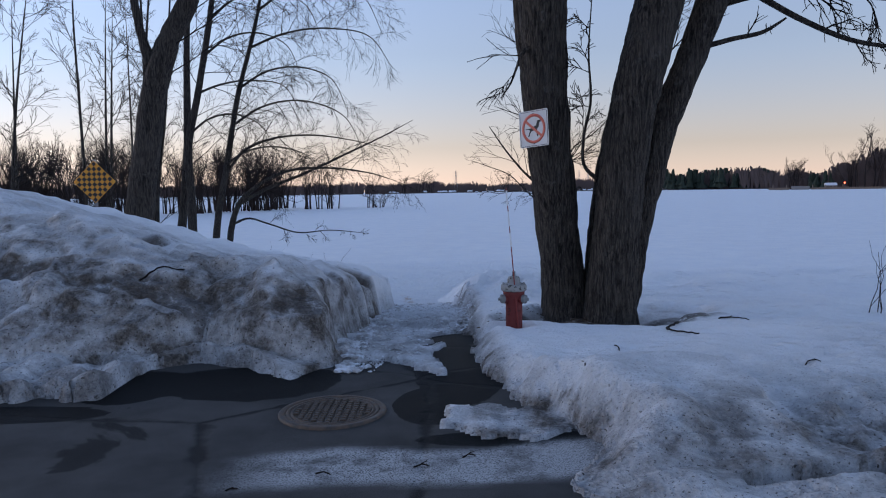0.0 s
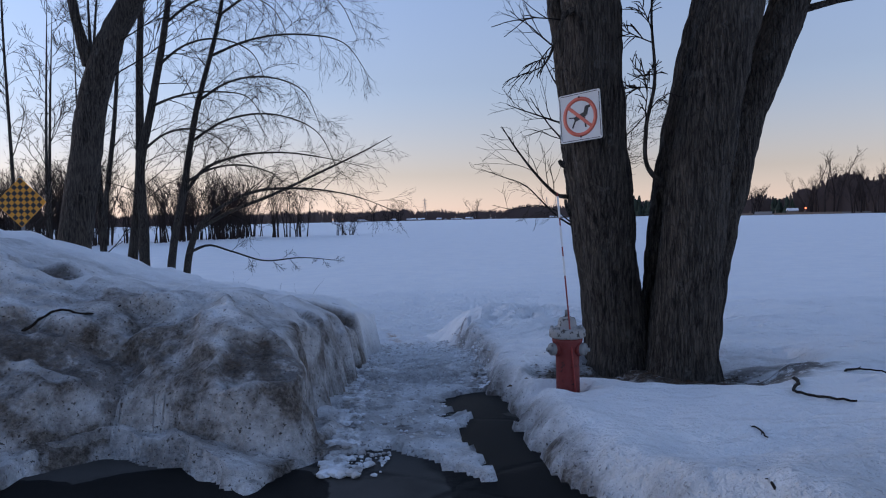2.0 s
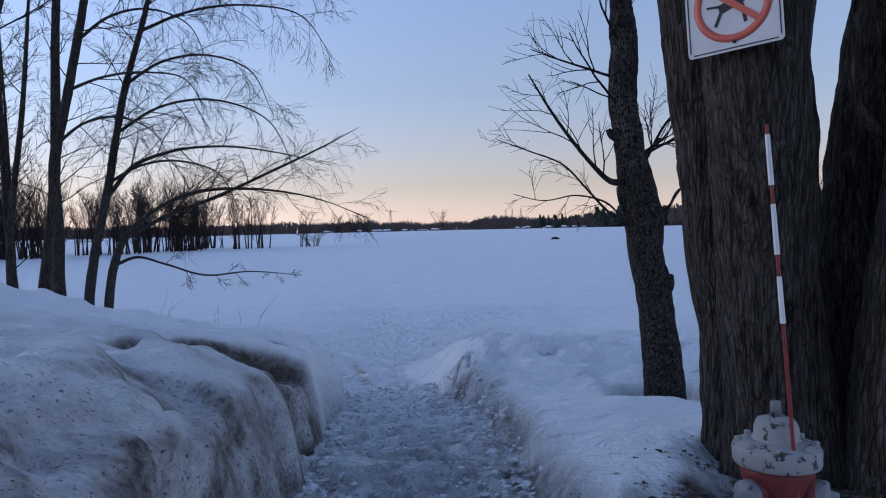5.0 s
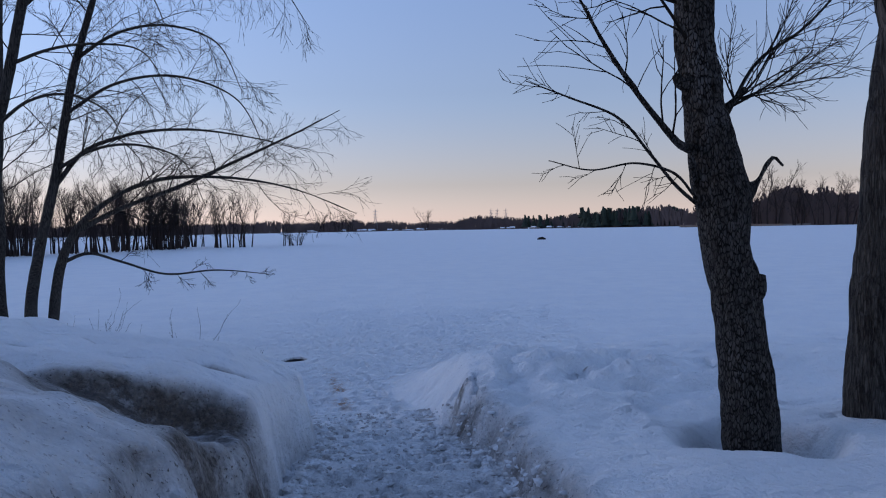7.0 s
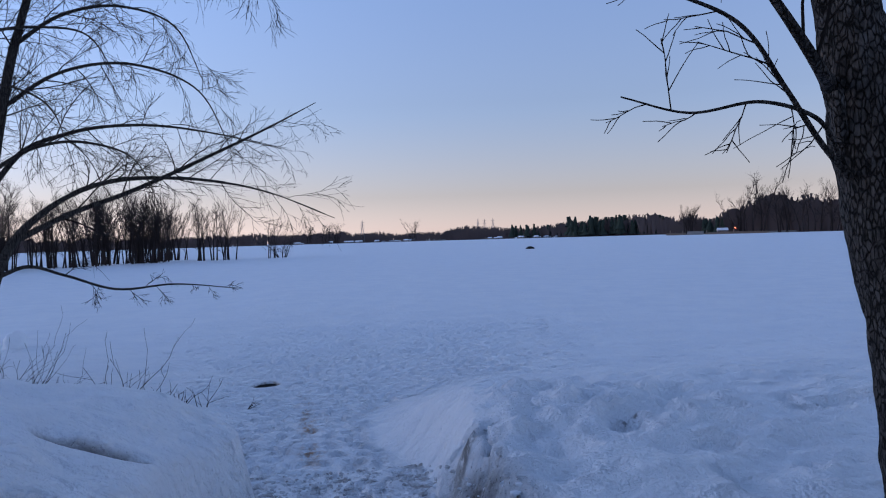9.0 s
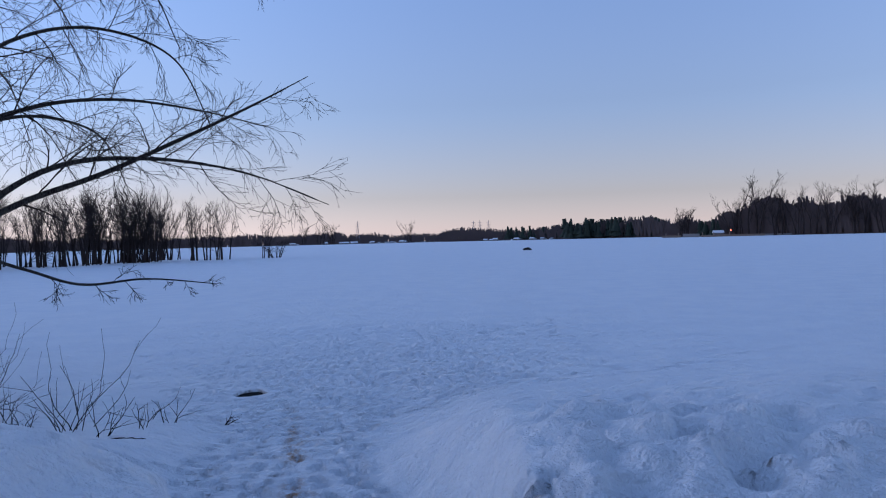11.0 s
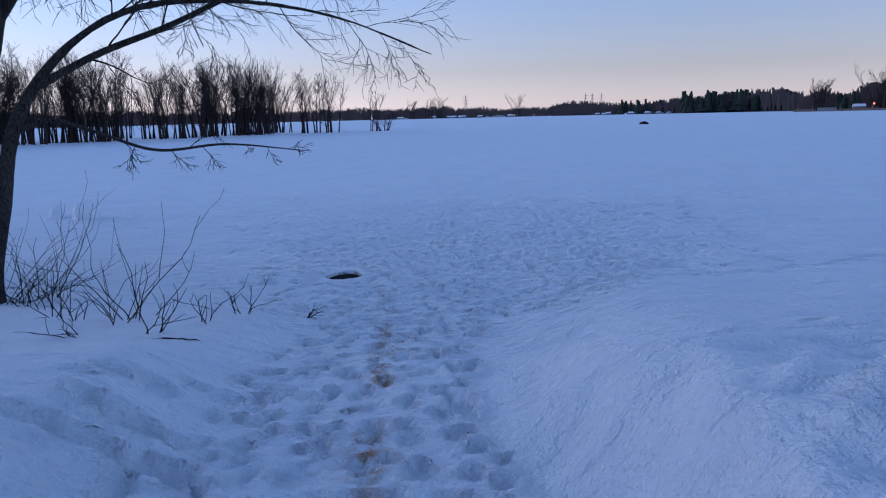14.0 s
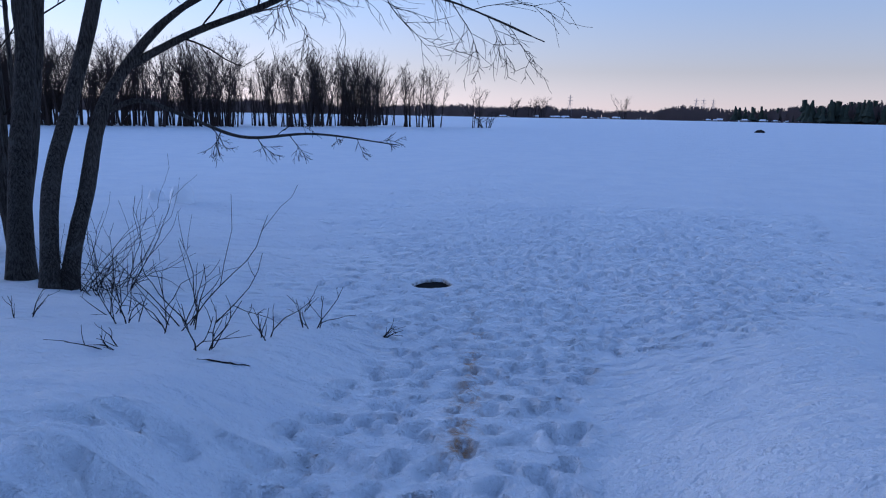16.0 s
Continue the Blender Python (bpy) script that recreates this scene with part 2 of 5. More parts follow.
def path_z(y):
    return np.interp(y, PROFILE_Y, PROFILE_Z)


def foot_right(y):
    """Foot of the snow bank east of the path."""
    return np.interp(y, [-40, 2.6, 3.4, 3.75, 4.25, 4.5, 4.9, 5.3, 5.7, 6.6, 7.7, 9.0, 10.1, 11.4, 12.3, 13.2, 14.0, 14.9, 16.0, 17.0, 18.3, 20.3],
                     [3.2, 1.9, 0.66, 0.6, 0.9, 0.87, 0.66, 0.53, 0.41, 0.30, 0.26, 0.24, 0.29, 0.38, 0.42, 0.30, 0.16, 0.06, -0.12, -0.25, -0.18, 0.05])


def axis_lines(knots):
    """Grid lines from (start, end, first step, last step) stretches."""
    out = []
    for a, b, s0, s1 in knots:
        v, n = a, 0
        while v < b - 1e-6:
            out.append(v)
            v += s0 + (s1 - s0) * (v - a) / (b - a)
    return np.array(sorted(out))


def dents(Z, xs, ys, spots):
    """Press oval footprints (x, y, turn, length, width, depth) into the sheet; overlapping ones keep the deeper."""
    low, high = np.zeros(Z.shape), np.zeros(Z.shape)
    for x, y, turn, ln, wd, dp in spots:
        r = ln * 1.6
        i0, i1 = np.searchsorted(xs, (x - r, x + r))
        j0, j1 = np.searchsorted(ys, (y - r, y + r))
        if i1 - i0 < 2 or j1 - j0 < 2:
            continue
        X, Y = np.meshgrid(xs[i0:i1] - x, ys[j0:j1] - y)
        c, s = math.cos(turn), math.sin(turn)
        u, v = (X * c + Y * s) / wd, (-X * s + Y * c) / ln
        q = np.sqrt(u * u + v * v)
        low[j0:j1, i0:i1] = np.minimum(low[j0:j1, i0:i1], -dp * sstep(1.1, 0.75, q))
        high[j0:j1, i0:i1] = np.maximum(high[j0:j1, i0:i1], 0.30 * dp * np.exp(-((q - 1.35) / 0.3) ** 2))
    Z += low + high * (low > -0.004)


def ground_height(X, Y):
    base = path_z(Y)
    # terraces on both sides of the path, falling to the lake
    east = np.interp(Y, [-50, 3, 5.5, 7, 8, 9, 10.5, 12, 13, 14.5, 15.5, 17.2, 19.0, 21, 23.5, 26.5], [0.06, 0.09, 0.25, 0.20, 0.12, 0.08, -0.07, -0.20, -0.18, -0.15, -0.22, -0.52, -0.88, -1.27, -1.62, -1.75])
    west = np.interp(Y, [-50, 5, 9, 12, 15, 16.5, 18.0, 19.5, 21.5, 23, 25], [0.10, 0.10, 0.1, -0.15, -0.42, -0.60, -0.92, -1.17, -1.55, -1.70, -1.75])
    fr = foot_right(Y) + 0.07 * fbm(X, Y, 0.45, 2, 5) + 0.02 * fbm(X, Y, 0.2, 2, 7) * sstep(14.5, 12.5, Y) + 0.03 * fbm(X, Y, 0.13, 2, 6) * sstep(15, 13, Y)
    d = X - fr
    rise = np.interp(Y, [0, 4, 6, 8, 12, 14, 16, 18], [0.5, 0.5, 0.36, 0.26, 0.17, 0.24, 0.9, 1.7])
    ke = np.where(Y < 17.5, sstep(0, 1, d / rise) ** 0.8, sstep(0, 1, d / rise))
    fl = -np.interp(Y, [0, 6, 11.5, 13, 15, 18, 21], [1.0, 1.0, 1.1, 1.15, 1.5, 1.65, 1.65]) + 0.04 * fbm(X, Y, 0.6, 2, 8)
    kw = sstep(0, 0.95, fl - X)
    Z = base + (east - base) * ke * (Y < 40) + (west - base) * kw * (Y < 40)
    # roughness
    bank = np.maximum(ke, kw) * sstep(24, 17, Y)
    Z += bank * (0.05 * (1 - 0.65 * sstep(13, 15, Y) * (X < 0)) * fbm(X, Y, 1.3, 3, 11) + 0.018 * fbm(X, Y, 0.28, 3, 12))
    near_bank = ke * np.exp(-((Y - 14.2) / 1.5) ** 2) * sstep(3.2, 1.2, d)
    Z += near_bank * (0.05 + 0.09 * fbm(X, Y, 0.42, 2, 14) - 0.16 * np.abs(fbm(X * 0.8, Y, 0.34, 2, 17)) + 0.04 * fbm(X, Y, 0.17, 2, 24)) * sstep(0.25, 0.6, d - 0.25 * (Y - 14))
    # gullies melted into the steep end of the eastern bank
    gully = sstep(12.9, 13.4, Y) * sstep(15.0, 14.3, Y) * np.exp(-((d - 0.16) / 0.16) ** 2)
    Z -= gully * 0.20 * sstep(0.30, 0.02, np.abs(fbm(X, Y, 0.30, 3, 27)))
    front = ke * sstep(6.4, 4.2, Y) * (0.035 * fbm(X, Y, 0.55, 4, 15) + 0.04 * sstep(0.05, 0.2, vnoise(X * 0.9, Y * 0.7, 16)))
    Z += front + ke * (0.15 * sstep(2.12, 2.0, X + 0.06 * vnoise(X * 3, Y * 3, 18)) * sstep(6.0, 5.0, Y) * sstep(3.7, 4.3, Y) - 0.02 * sstep(5.2, 4.2, Y))
    Z += sstep(2.0, 2.3, X) * sstep(5.4, 4.6, Y) * sstep(2.6, 3.4, Y) * (0.06 * np.abs(fbm(X, Y, 0.35, 4, 19)) + 0.03 * fbm(X, Y, 0.12, 2, 20) - 0.06)
    tread = (1 - np.maximum(ke, kw)) * sstep(6.0, 7.5, Y) * sstep(34, 22, Y) * np.exp(-((X + 0.4) / 3.0) ** 2)
    Z += tread * (0.010 * fbm(X, Y, 0.15, 2, 21) + 0.012 * fbm(X, Y, 0.6, 2, 22) + 0.036 * sstep(15, 9, Y) * fbm(X, Y, 0.13, 2, 23))
    lake = sstep(18, 23, Y)
    Z += lake * (0.020 * fbm(X * 0.5, Y, 0.26, 3, 31) + 0.03 * fbm(X * 0.35, Y, 1.3, 3, 33)) * sstep(400, 40, Y)
    Z += kw * sstep(8.0, 6.5, Y) * sstep(-1.2, -1.8, X) * (0.07 * np.abs(fbm(X, Y, 0.4, 4, 25)) + 0.035 * fbm(X, Y, 0.14, 2, 26) - 0.02)
    # hollow melted round the big tree and the hydrant
    for hx, hy, hr, dp in ((1.9, 8.65, 1.15, 0.15), (0.74, 7.78, 0.26, 0.12), (1.05, 8.5, 0.55, 0.09), (2.03, 11.66, 0.62, 0.30), (2.9, 9.1, 0.75, 0.12)):
        q = np.hypot(X - hx, Y - hy) + 0.08 * fbm(X, Y, 0.5, 2, 41)
        Z -= dp * sstep(hr, hr * 0.6, q)
    # bare street: the snow sheet thins out and dips under the asphalt
    edge = np.interp(X, [-9, -3.5, -2.74, -2.86, -2.42, -1.37, -1.02, -0.6, -0.05, 0.2, 0.45], [5.4, 5.5, 5.52, 6.1, 6.9, 6.2, 6.75, 6.83, 6.22, 6.35, 7.2])
    bare = (Y < edge + 0.12 * fbm(X, Y, 0.35, 4, 51)) & (d < 0.02)
    hole = (d > -0.38 * sstep(9.05, 8.6, Y) * sstep(4.9, 5.6, Y) - 0.03 + 0.09 * fbm(X, Y, 0.3, 4, 52)) & (d < 0.03) & (Y < 9.0) & (Y > 4.8)
    patch = (np.hypot((X - 2.3) / 0.75, (Y - 3.62) / 0.14) + 0.3 * fbm(X, Y, 0.3, 3, 55) < 1) & (d > 0.3)
    Z = np.where(patch, np.minimum(Z, base - 0.06), Z)
    slush = np.hypot((X - 0.42) / 0.45, (Y - 4.85) / 0.30) + 0.35 * fbm(X, Y, 0.3, 3, 53) < 1
    Z = np.where((bare | hole) & ~slush, np.minimum(Z, base - 0.06), np.where(slush & (d < 0.1), base + 0.03 + 0.015 * fbm(X, Y, 0.1, 2, 54), Z + np.where(d < 0.05, 0.03, 0.0) * sstep(13.0, 9.5, Y)))
    return Z


xs = axis_lines([(-3000, -200, 700, 90), (-200, -14, 40, 1.6), (-14, -5, 0.9, 0.07), (-5, 5, 0.034, 0.034), (5, 14, 0.06, 0.7), (14, 200, 1.6, 40), (200, 3001, 90, 700)])
ys = axis_lines([(-300, -6, 60, 1.2), (-6, 3, 0.9, 0.06), (3, 20, 0.034, 0.034), (20, 34, 0.035, 0.10), (34, 120, 0.2, 4), (120, 400, 5, 40), (400, 4001, 60, 600)])
GX, GY = np.meshgrid(xs, ys)
GZ = ground_height(GX, GY)
rnd = random.Random(4)
spots = []
taken = set()
for k in range(26000):
    y = 9.5 + 26.5 * rnd.random()
    spread = 0.42 + 0.045 * max(0, y - 15.5) ** 1.45
    x = float(np.interp(y, [9, 14, 16, 18.5, 21, 36], [-0.45, -0.55, -0.92, -0.82, -0.4, 1.6])) + rnd.gauss(0, spread)
    cell = (int(x // 0.18), int(y // 0.25))
    if cell in taken or (y < 20 and (x > foot_right(y) - 0.05 or x < -1.8)) or rnd.random() < 0.06 * max(0, y - 19):
        continue
    taken.add(cell)
    big = rnd.random()
    spots.append((x, y, rnd.gauss(0, 0.45), 0.070 + 0.05 * big, 0.040 + 0.020 * big, (0.030 + 0.046 * rnd.random()) * float(np.interp(y, [9, 20, 34], [1.0, 0.9, 0.35]))))
for k in range(11):
    spots.append((-1.35 - 0.11 * k + rnd.gauss(0, 0.04), 17.1 - 0.07 * k + rnd.gauss(0, 0.10), 1.3, 0.13, 0.07, 0.045))
for k in range(30):
    spots.append((0.9 + 0.42 * k, 21.2 + 0.22 * k + (0.12 if k % 2 else -0.12), 1.2, 0.16, 0.07, 0.05))
for k in range(9):
    spots.append((5.2 + 0.12 * k, 29.5 + 0.5 * k + (0.1 if k % 2 else -0.1), 0.3, 0.16, 0.08, 0.07))
for k in range(220):
    spots.append((rnd.gauss(3.0, 2.2), rnd.uniform(21.5, 33), rnd.gauss(1.3, 0.4), 0.10 + 0.08 * rnd.random(), 0.05, 0.03 + 0.02 * rnd.random()))
for k in range(16):
    spots.append((0.9 + 2.2 * rnd.random(), 14.2 + rnd.gauss(0, 0.6), rnd.random() * 3, 0.14, 0.08, 0.05))
spots += [(1.55, 13.9, 1.5, 0.26, 0.10, 0.07), (2.05, 14.15, 1.4, 0.30, 0.11, 0.06), (1.64, 14.85, 1.5, 0.28, 0.10, 0.05), (2.6, 13.6, 1.6, 0.3, 0.1, 0.05), (3.3, 14.0, 1.4, 0.28, 0.1, 0.05)]
spots += [(-2.02, 16.02, 1.4, 0.20, 0.10, 0.13), (-2.22, 16.08, 1.1, 0.14, 0.08, 0.06), (-1.72, 15.63, 1.5, 0.20, 0.10, 0.14), (-2.02, 15.66, 1.4, 0.20, 0.09, 0.11), (-2.35, 15.72, 1.6, 0.2, 0.09, 0.10), (-2.7, 15.8, 1.5, 0.2, 0.09, 0.07), (-0.32, 17.55, 0.2, 0.15, 0.10, 0.09), (-0.34, 16.75, 0.3, 0.14, 0.09, 0.07)]
dents(GZ, xs, ys, spots)
# melt hole in the ice
q = np.hypot((GX + 2.09) / 0.24, (GY - 23.65) / 0.27) + 0.2 * vnoise(GX * 4, GY * 4, 91)
RIM = float(GZ[(q > 1.1) & (q < 1.6)].mean())
kr = sstep(2.2, 1.3, q)
GZ = GZ * (1 - kr) + RIM * kr
GZ -= 0.30 * sstep(1.08, 0.92, q)
me = grid_mesh("ground", GX, GY, GZ)
dirt = np.zeros(GX.shape)
dpath = sstep(0.4, -0.1, GX - foot_right(GY)) * sstep(-1.4, -0.9, GX) * sstep(5.5, 6.5, GY) * sstep(14.5, 9.5, GY)
dirt += 0.66 * dpath + 0.34 * sstep(7.2, 4.8, GY) * (GX > 0.2) * (GY > 2)
dirt += 0.5 * np.exp(-((GX - foot_right(GY) - 0.05) / 0.14) ** 2) * sstep(14.2, 12.5, GY) + 0.6 * np.exp(-(((GX - 0.30) / 0.12) ** 2 + ((GY - 13.3) / 0.4) ** 2))
dirt += 0.5 * np.exp(-(((GX - 3.4) / 1.3) ** 2 + ((GY - 4.3) / 0.7) ** 2)) + 0.5 * sstep(5.0, 3.9, GY) + 0.25 * np.exp(-(((GX - 4.0) / 0.6) ** 2 + ((GY - 6.2) / 1.2) ** 2)) + 0.4 * sstep(0.7, 0.4, np.hypot(GX - 2.9, GY - 9.1))
dirt += 0.7 * sstep(1.0, 0.65, np.hypot(GX - 1.75, GY - 8.7))
# melt hole interior darkened, along with the debris patch by the maple
dirt += 0.9 * sstep(1.15, 0.8, q) + 0.9 * sstep(0.5, 0.25, np.hypot((GX - 0.98) / 1.1, GY - 8.45) + 0.12 * fbm(GX, GY, 0.3, 3, 95))
dirt += 0.85 * (GX < -0.9) * sstep(8.0, 6.8, GY) * (GY > 2)
dirt += 0.5 * (np.hypot((GX - 0.42) / 0.5, (GY - 4.85) / 0.35) < 1)
stain = np.exp(-((GX + 0.80 + 0.09 * (GY - 16.4) + 0.05 * vnoise(GX, GY * 1.5, 97)) / 0.10) ** 2) * sstep(15.0, 15.7, GY) * sstep(23.0, 19.5, GY) * sstep(-0.25, 0.3, vnoise(GX * 1.2, GY * 1.9, 98) + 0.5 * sstep(17.6, 16.2, GY))
nz = 0.16 * fbm(GX, GY, 0.3, 4, 96)
# maple soil, hollow rim, blackened melt hole, and shade painted into a bank gap
soil_shade = sstep(1.0, 0.75, np.hypot((GX - 1.85) / 0.95, (GY - 8.72) / 0.55) + nz) + sstep(1.0, 0.6, np.hypot((GX - 1.0) / 0.42, (GY - 8.45) / 0.42) + nz) + 0.7 * sstep(1.0, 0.6, np.hypot((GX - 2.75) / 0.5, (GY - 9.0) / 0.18) + nz) + 0.8 * sstep(1.0, 0.6, np.hypot((GX - 0.16) / 0.06, (GY - 13.5) / 0.16) + 1.6 * nz) + 3.0 * sstep(1.10, 0.95, q)
soil_shade += 0.9 * sstep(1.0, 0.7, np.hypot((GX - 2.35) / 0.95, (GY - 8.2) / 0.34) + nz) + 0.9 * sstep(1.0, 0.7, np.hypot((GX - 1.05) / 0.5, (GY - 8.40) / 0.30) + nz)
# shade of the bank gullies painted in, broken up by noise
soil_shade += 0.85 * sstep(12.95, 13.3, GY) * sstep(14.7, 14.2, GY) * np.exp(-((GX - foot_right(GY) - 0.14) / 0.10) ** 2) * sstep(0.03, 0.12, nz)
# bank foot: grime together with painted-in dark of the gaps along its edge
soil_shade += 0.8 * np.exp(-((GX - foot_right(GY) - 0.02) / 0.06) ** 2) * sstep(4, 5, GY) * sstep(14.0, 12.4, GY) * sstep(-0.06, 0.12, nz)
for nm, arr in (("dirt", np.clip(dirt, 0, 1)), ("stain", np.clip(stain, 0, 1)), ("soil_shade", np.clip(soil_shade, 0, 2))):
    me.attributes.new(nm, "FLOAT", "POINT").data.foreach_set("value", arr.astype(np.float32).ravel())
me.materials.append(SNOW)
tagged(new("ground", me), "old trampled snow over the shore and frozen lake", "snow", kind="structure")

# street
rx = axis_lines([(-60, -5, 4, 0.4), (-5, 4, 0.08, 0.08), (4, 60, 0.4, 4)])
ry = axis_lines([(-60, 0, 4, 0.3), (0, 9.3, 0.06, 0.06)])
RX, RY = np.meshgrid(rx, ry)
RZ = path_z(RY) + 0.012 * fbm(RX, RY, 1.6, 3, 61) - 0.004 + 0.004 * sstep(-0.02, 0.02, vnoise(RX * 0.6, RY * 0.7, 62))
me = grid_mesh("road", RX, RY, RZ)
band = sstep(0.34, 0.20, np.abs(RY - 4.08 - 0.06 * RX + 0.10 * fbm(RX, RY, 0.8, 3, 63))) * sstep(-1.5, -0.8, RX)
wet = 0 * RX
for wx, wy, wa, wb in ((-1.65, 6.05, 0.75, 0.62), (0.12, 6.6, 0.42, 1.35), (-0.1, 5.3, 0.30, 0.5), (0.45, 4.52, 0.65, 0.14), (-2.6, 5.9, 0.4, 0.5), (0.1, 8.6, 0.4, 0.8), (-3.4, 5.2, 0.9, 0.22)):
    wet = np.maximum(wet, sstep(1.35, 0.65, np.hypot((RX - wx) / wa, (RY - wy) / wb)))
me.attributes.new("wet", "FLOAT", "POINT").data.foreach_set("value", wet.astype(np.float32).ravel())
me.attributes.new("paint", "FLOAT", "POINT").data.foreach_set("value", band.astype(np.float32).ravel())
me.materials.append(ASPHALT)
tagged(new("road", me), "wet patched dark asphalt street with cracks", "road", kind="structure")

# ---- ploughed snow pile west of the path ----
px = axis_lines([(-13, -4.5, 0.09, 0.045), (-4.5, -0.3, 0.028, 0.028)])
py = axis_lines([(4.6, 12.0, 0.028, 0.03), (12.0, 15.2, 0.035, 0.05)])
PX, PY = np.meshgrid(px, py)
wob = 0.10 * fbm(PX, PY, 0.7, 4, 71) + 0.04 * fbm(PX, PY, 0.16, 3, 72)
right = np.interp(PY, [5, 6.6, 7.5, 8.5, 9.6, 10.5, 11.5, 12.5, 13.5, 14.0, 14.4, 14.8], [-1.3, -1.02, -1.08, -1.12, -1.14, -1.12, -1.06, -0.99, -0.97, -1.06, -1.5, -2.6])
front = np.interp(PX, [-13, -3.6, -2.8, -2.45, -2.0, -1.6, -1.37, -1.2, -0.9], [6.3, 6.35, 6.55, 6.85, 6.75, 6.55, 6.45, 6.5, 6.8])
dr = right - PX + wob * 0.8
df = PY - front + wob
db = 14.6 - PY
d = np.minimum(np.minimum(dr, df), db)
# the crest climbs to the west and towards the street
top = np.interp(PX, [-13, -6.4, -5.4, -4.6, -3.95, -3.5, -2.7, -2.06, -1.85, -1.3], [1.46, 1.38, 1.06, 0.77, 0.58, 0.49, 0.34, 0.25, 0.24, 0.22]) + 0.122 * np.clip(13.3 - PY, 0, 5)
top += 0.05 * fbm(PX, PY, 1.6, 2, 74) * sstep(-1.6, -2.6, PX)
top = np.minimum(top, 0.50 + 0.42 * np.clip(PY - front, 0, 9))
lo = path_z(PY)
top = lo + (top - lo) * sstep(14.75, 13.7, PY)
# broken steps: the plough cut the near part of the end lower than the flat cap behind it
stepy = PY - 11.35 - 0.35 * (PX + 1.6) + 0.05 * fbm(PX, PY, 0.5, 4, 87)
taper = sstep(-2.35, -1.55, PX)
cut = sstep(-1.3, -0.15, stepy) * sstep(0.04, -0.05, stepy) * taper
step2 = PY - 9.2 + 0.5 * (PX + 1.6) + 0.06 * fbm(PX, PY, 0.5, 3, 89)
cut2 = sstep(-0.9, -0.1, step2) * sstep(0.03, -0.05, step2) * sstep(-2.1, -1.7, PX)
top -= 0.27 * cut + 0.13 * cut2
dd = np.clip(d, 0, None)
face = 0.76 * sstep(0, 1, dd / (0.20 + 0.10 * vnoise(PX * 1.3, PY * 1.3, 73))) ** 0.65 + 0.24 * sstep(0, 1, dd / 0.85)
PZ = lo - 0.12 + (top - lo + 0.12) * face
street = sstep(9.6, 7.8, PY)
rough = face * (0.30 + 0.70 * street)
flow = fbm(PX + 0.55 * PY, (PY - 0.55 * PX) * 0.35, 0.30, 4, 90)
ledge = fbm(PX + 0.3 * vnoise(PX * 2, PY * 2, 84), PY, 0.55, 4, 76)
PZ += rough * (0.09 * fbm(PX, PY, 0.85, 4, 75) - 0.10 * np.abs(ledge) + 0.02 + 0.07 * sstep(0.0, 0.06, fbm(PX, PY, 0.7, 4, 85)))
PZ += face * (0.030 * flow * (1 - 0.6 * street) + 0.012 * fbm(PX, PY, 0.12, 3, 82) + 0.03 * fbm(PX, PY, 0.9, 2, 86))
notch = 0 * PX
for nx, ny, ra, rb in ((-2.15, 10.1, 0.10, 0.34), (-1.95, 12.0, 0.34, 0.05), (-1.5, 12.35, 0.22, 0.05), (-2.7, 11.9, 0.40, 0.05), (-2.3, 12.7, 0.25, 0.04), (-2.35, 8.3, 0.16, 0.08), (-1.45, 6.95, 0.30, 0.30), (-2.9, 7.2, 0.7, 0.22), (-4.6, 7.3, 0.8, 0.2), (-3.6, 8.6, 0.25, 0.12)):
    notch = np.maximum(notch, sstep(1.05, 0.85, np.hypot((PX - nx) / ra, (PY - ny) / rb) + 0.28 * fbm(PX, PY, 0.35, 4, 83)))
PZ -= 0.10 * notch * face
gravel = sstep(0.04, -0.02, stepy) * sstep(-0.42, -0.16, stepy + 0.12 * fbm(PX, PY, 0.25, 3, 88)) * sstep(-2.3, -1.9, PX) * sstep(0.08, 0.3, dr)
# low frozen apron in front of the western stretch
apron_edge = np.interp(PX, [-13, -3.5, -2.74, -2.86, -2.42, -2.0, -1.6, -1.37, -1.1, -1.0], [5.4, 5.5, 5.52, 6.1, 6.85, 6.7, 6.3, 5.9, 6.5, 7.0])
da = PY - apron_edge + 0.12 * fbm(PX, PY, 0.28, 4, 77)
apron = -0.06 + (0.13 + 0.07 * fbm(PX, PY, 0.3, 4, 78)) * sstep(0, 0.25, da) * sstep(0.02, -0.1, PX - right - 0.12)
PZ = np.maximum(PZ, np.where(PY < 7.6, apron, PZ))
for k in range(2):
    PZ[1:-1, 1:-1] = 0.4 * PZ[1:-1, 1:-1] + 0.15 * (PZ[:-2, 1:-1] + PZ[2:, 1:-1] + PZ[1:-1, :-2] + PZ[1:-1, 2:])
sx = 0.05 * rough * fbm(PY, PZ * 2, 0.3, 3, 79)
me = grid_mesh("snow_bank", PX + sx, PY + 0.05 * rough * fbm(PX, PZ * 2, 0.3, 3, 80), PZ)
gz = np.gradient(PZ, axis=0) / np.gradient(PY, axis=0)
gx = np.gradient(PZ, axis=1) / np.gradient(PX, axis=1)
steep = np.clip(np.hypot(gx, gz), 0, 3)
near = sstep(8.6, 7.2, PY)
pd = 0.30 + 0.44 * near + 0.5 * sstep(0.55, 1.5, steep) + 0.45 * sstep(0.05, 0.5, fbm(PX, PY, 0.9, 3, 81)) * (0.35 + 0.65 * near) + 0.3 * sstep(0.10, 0.0, np.abs(ledge)) * near
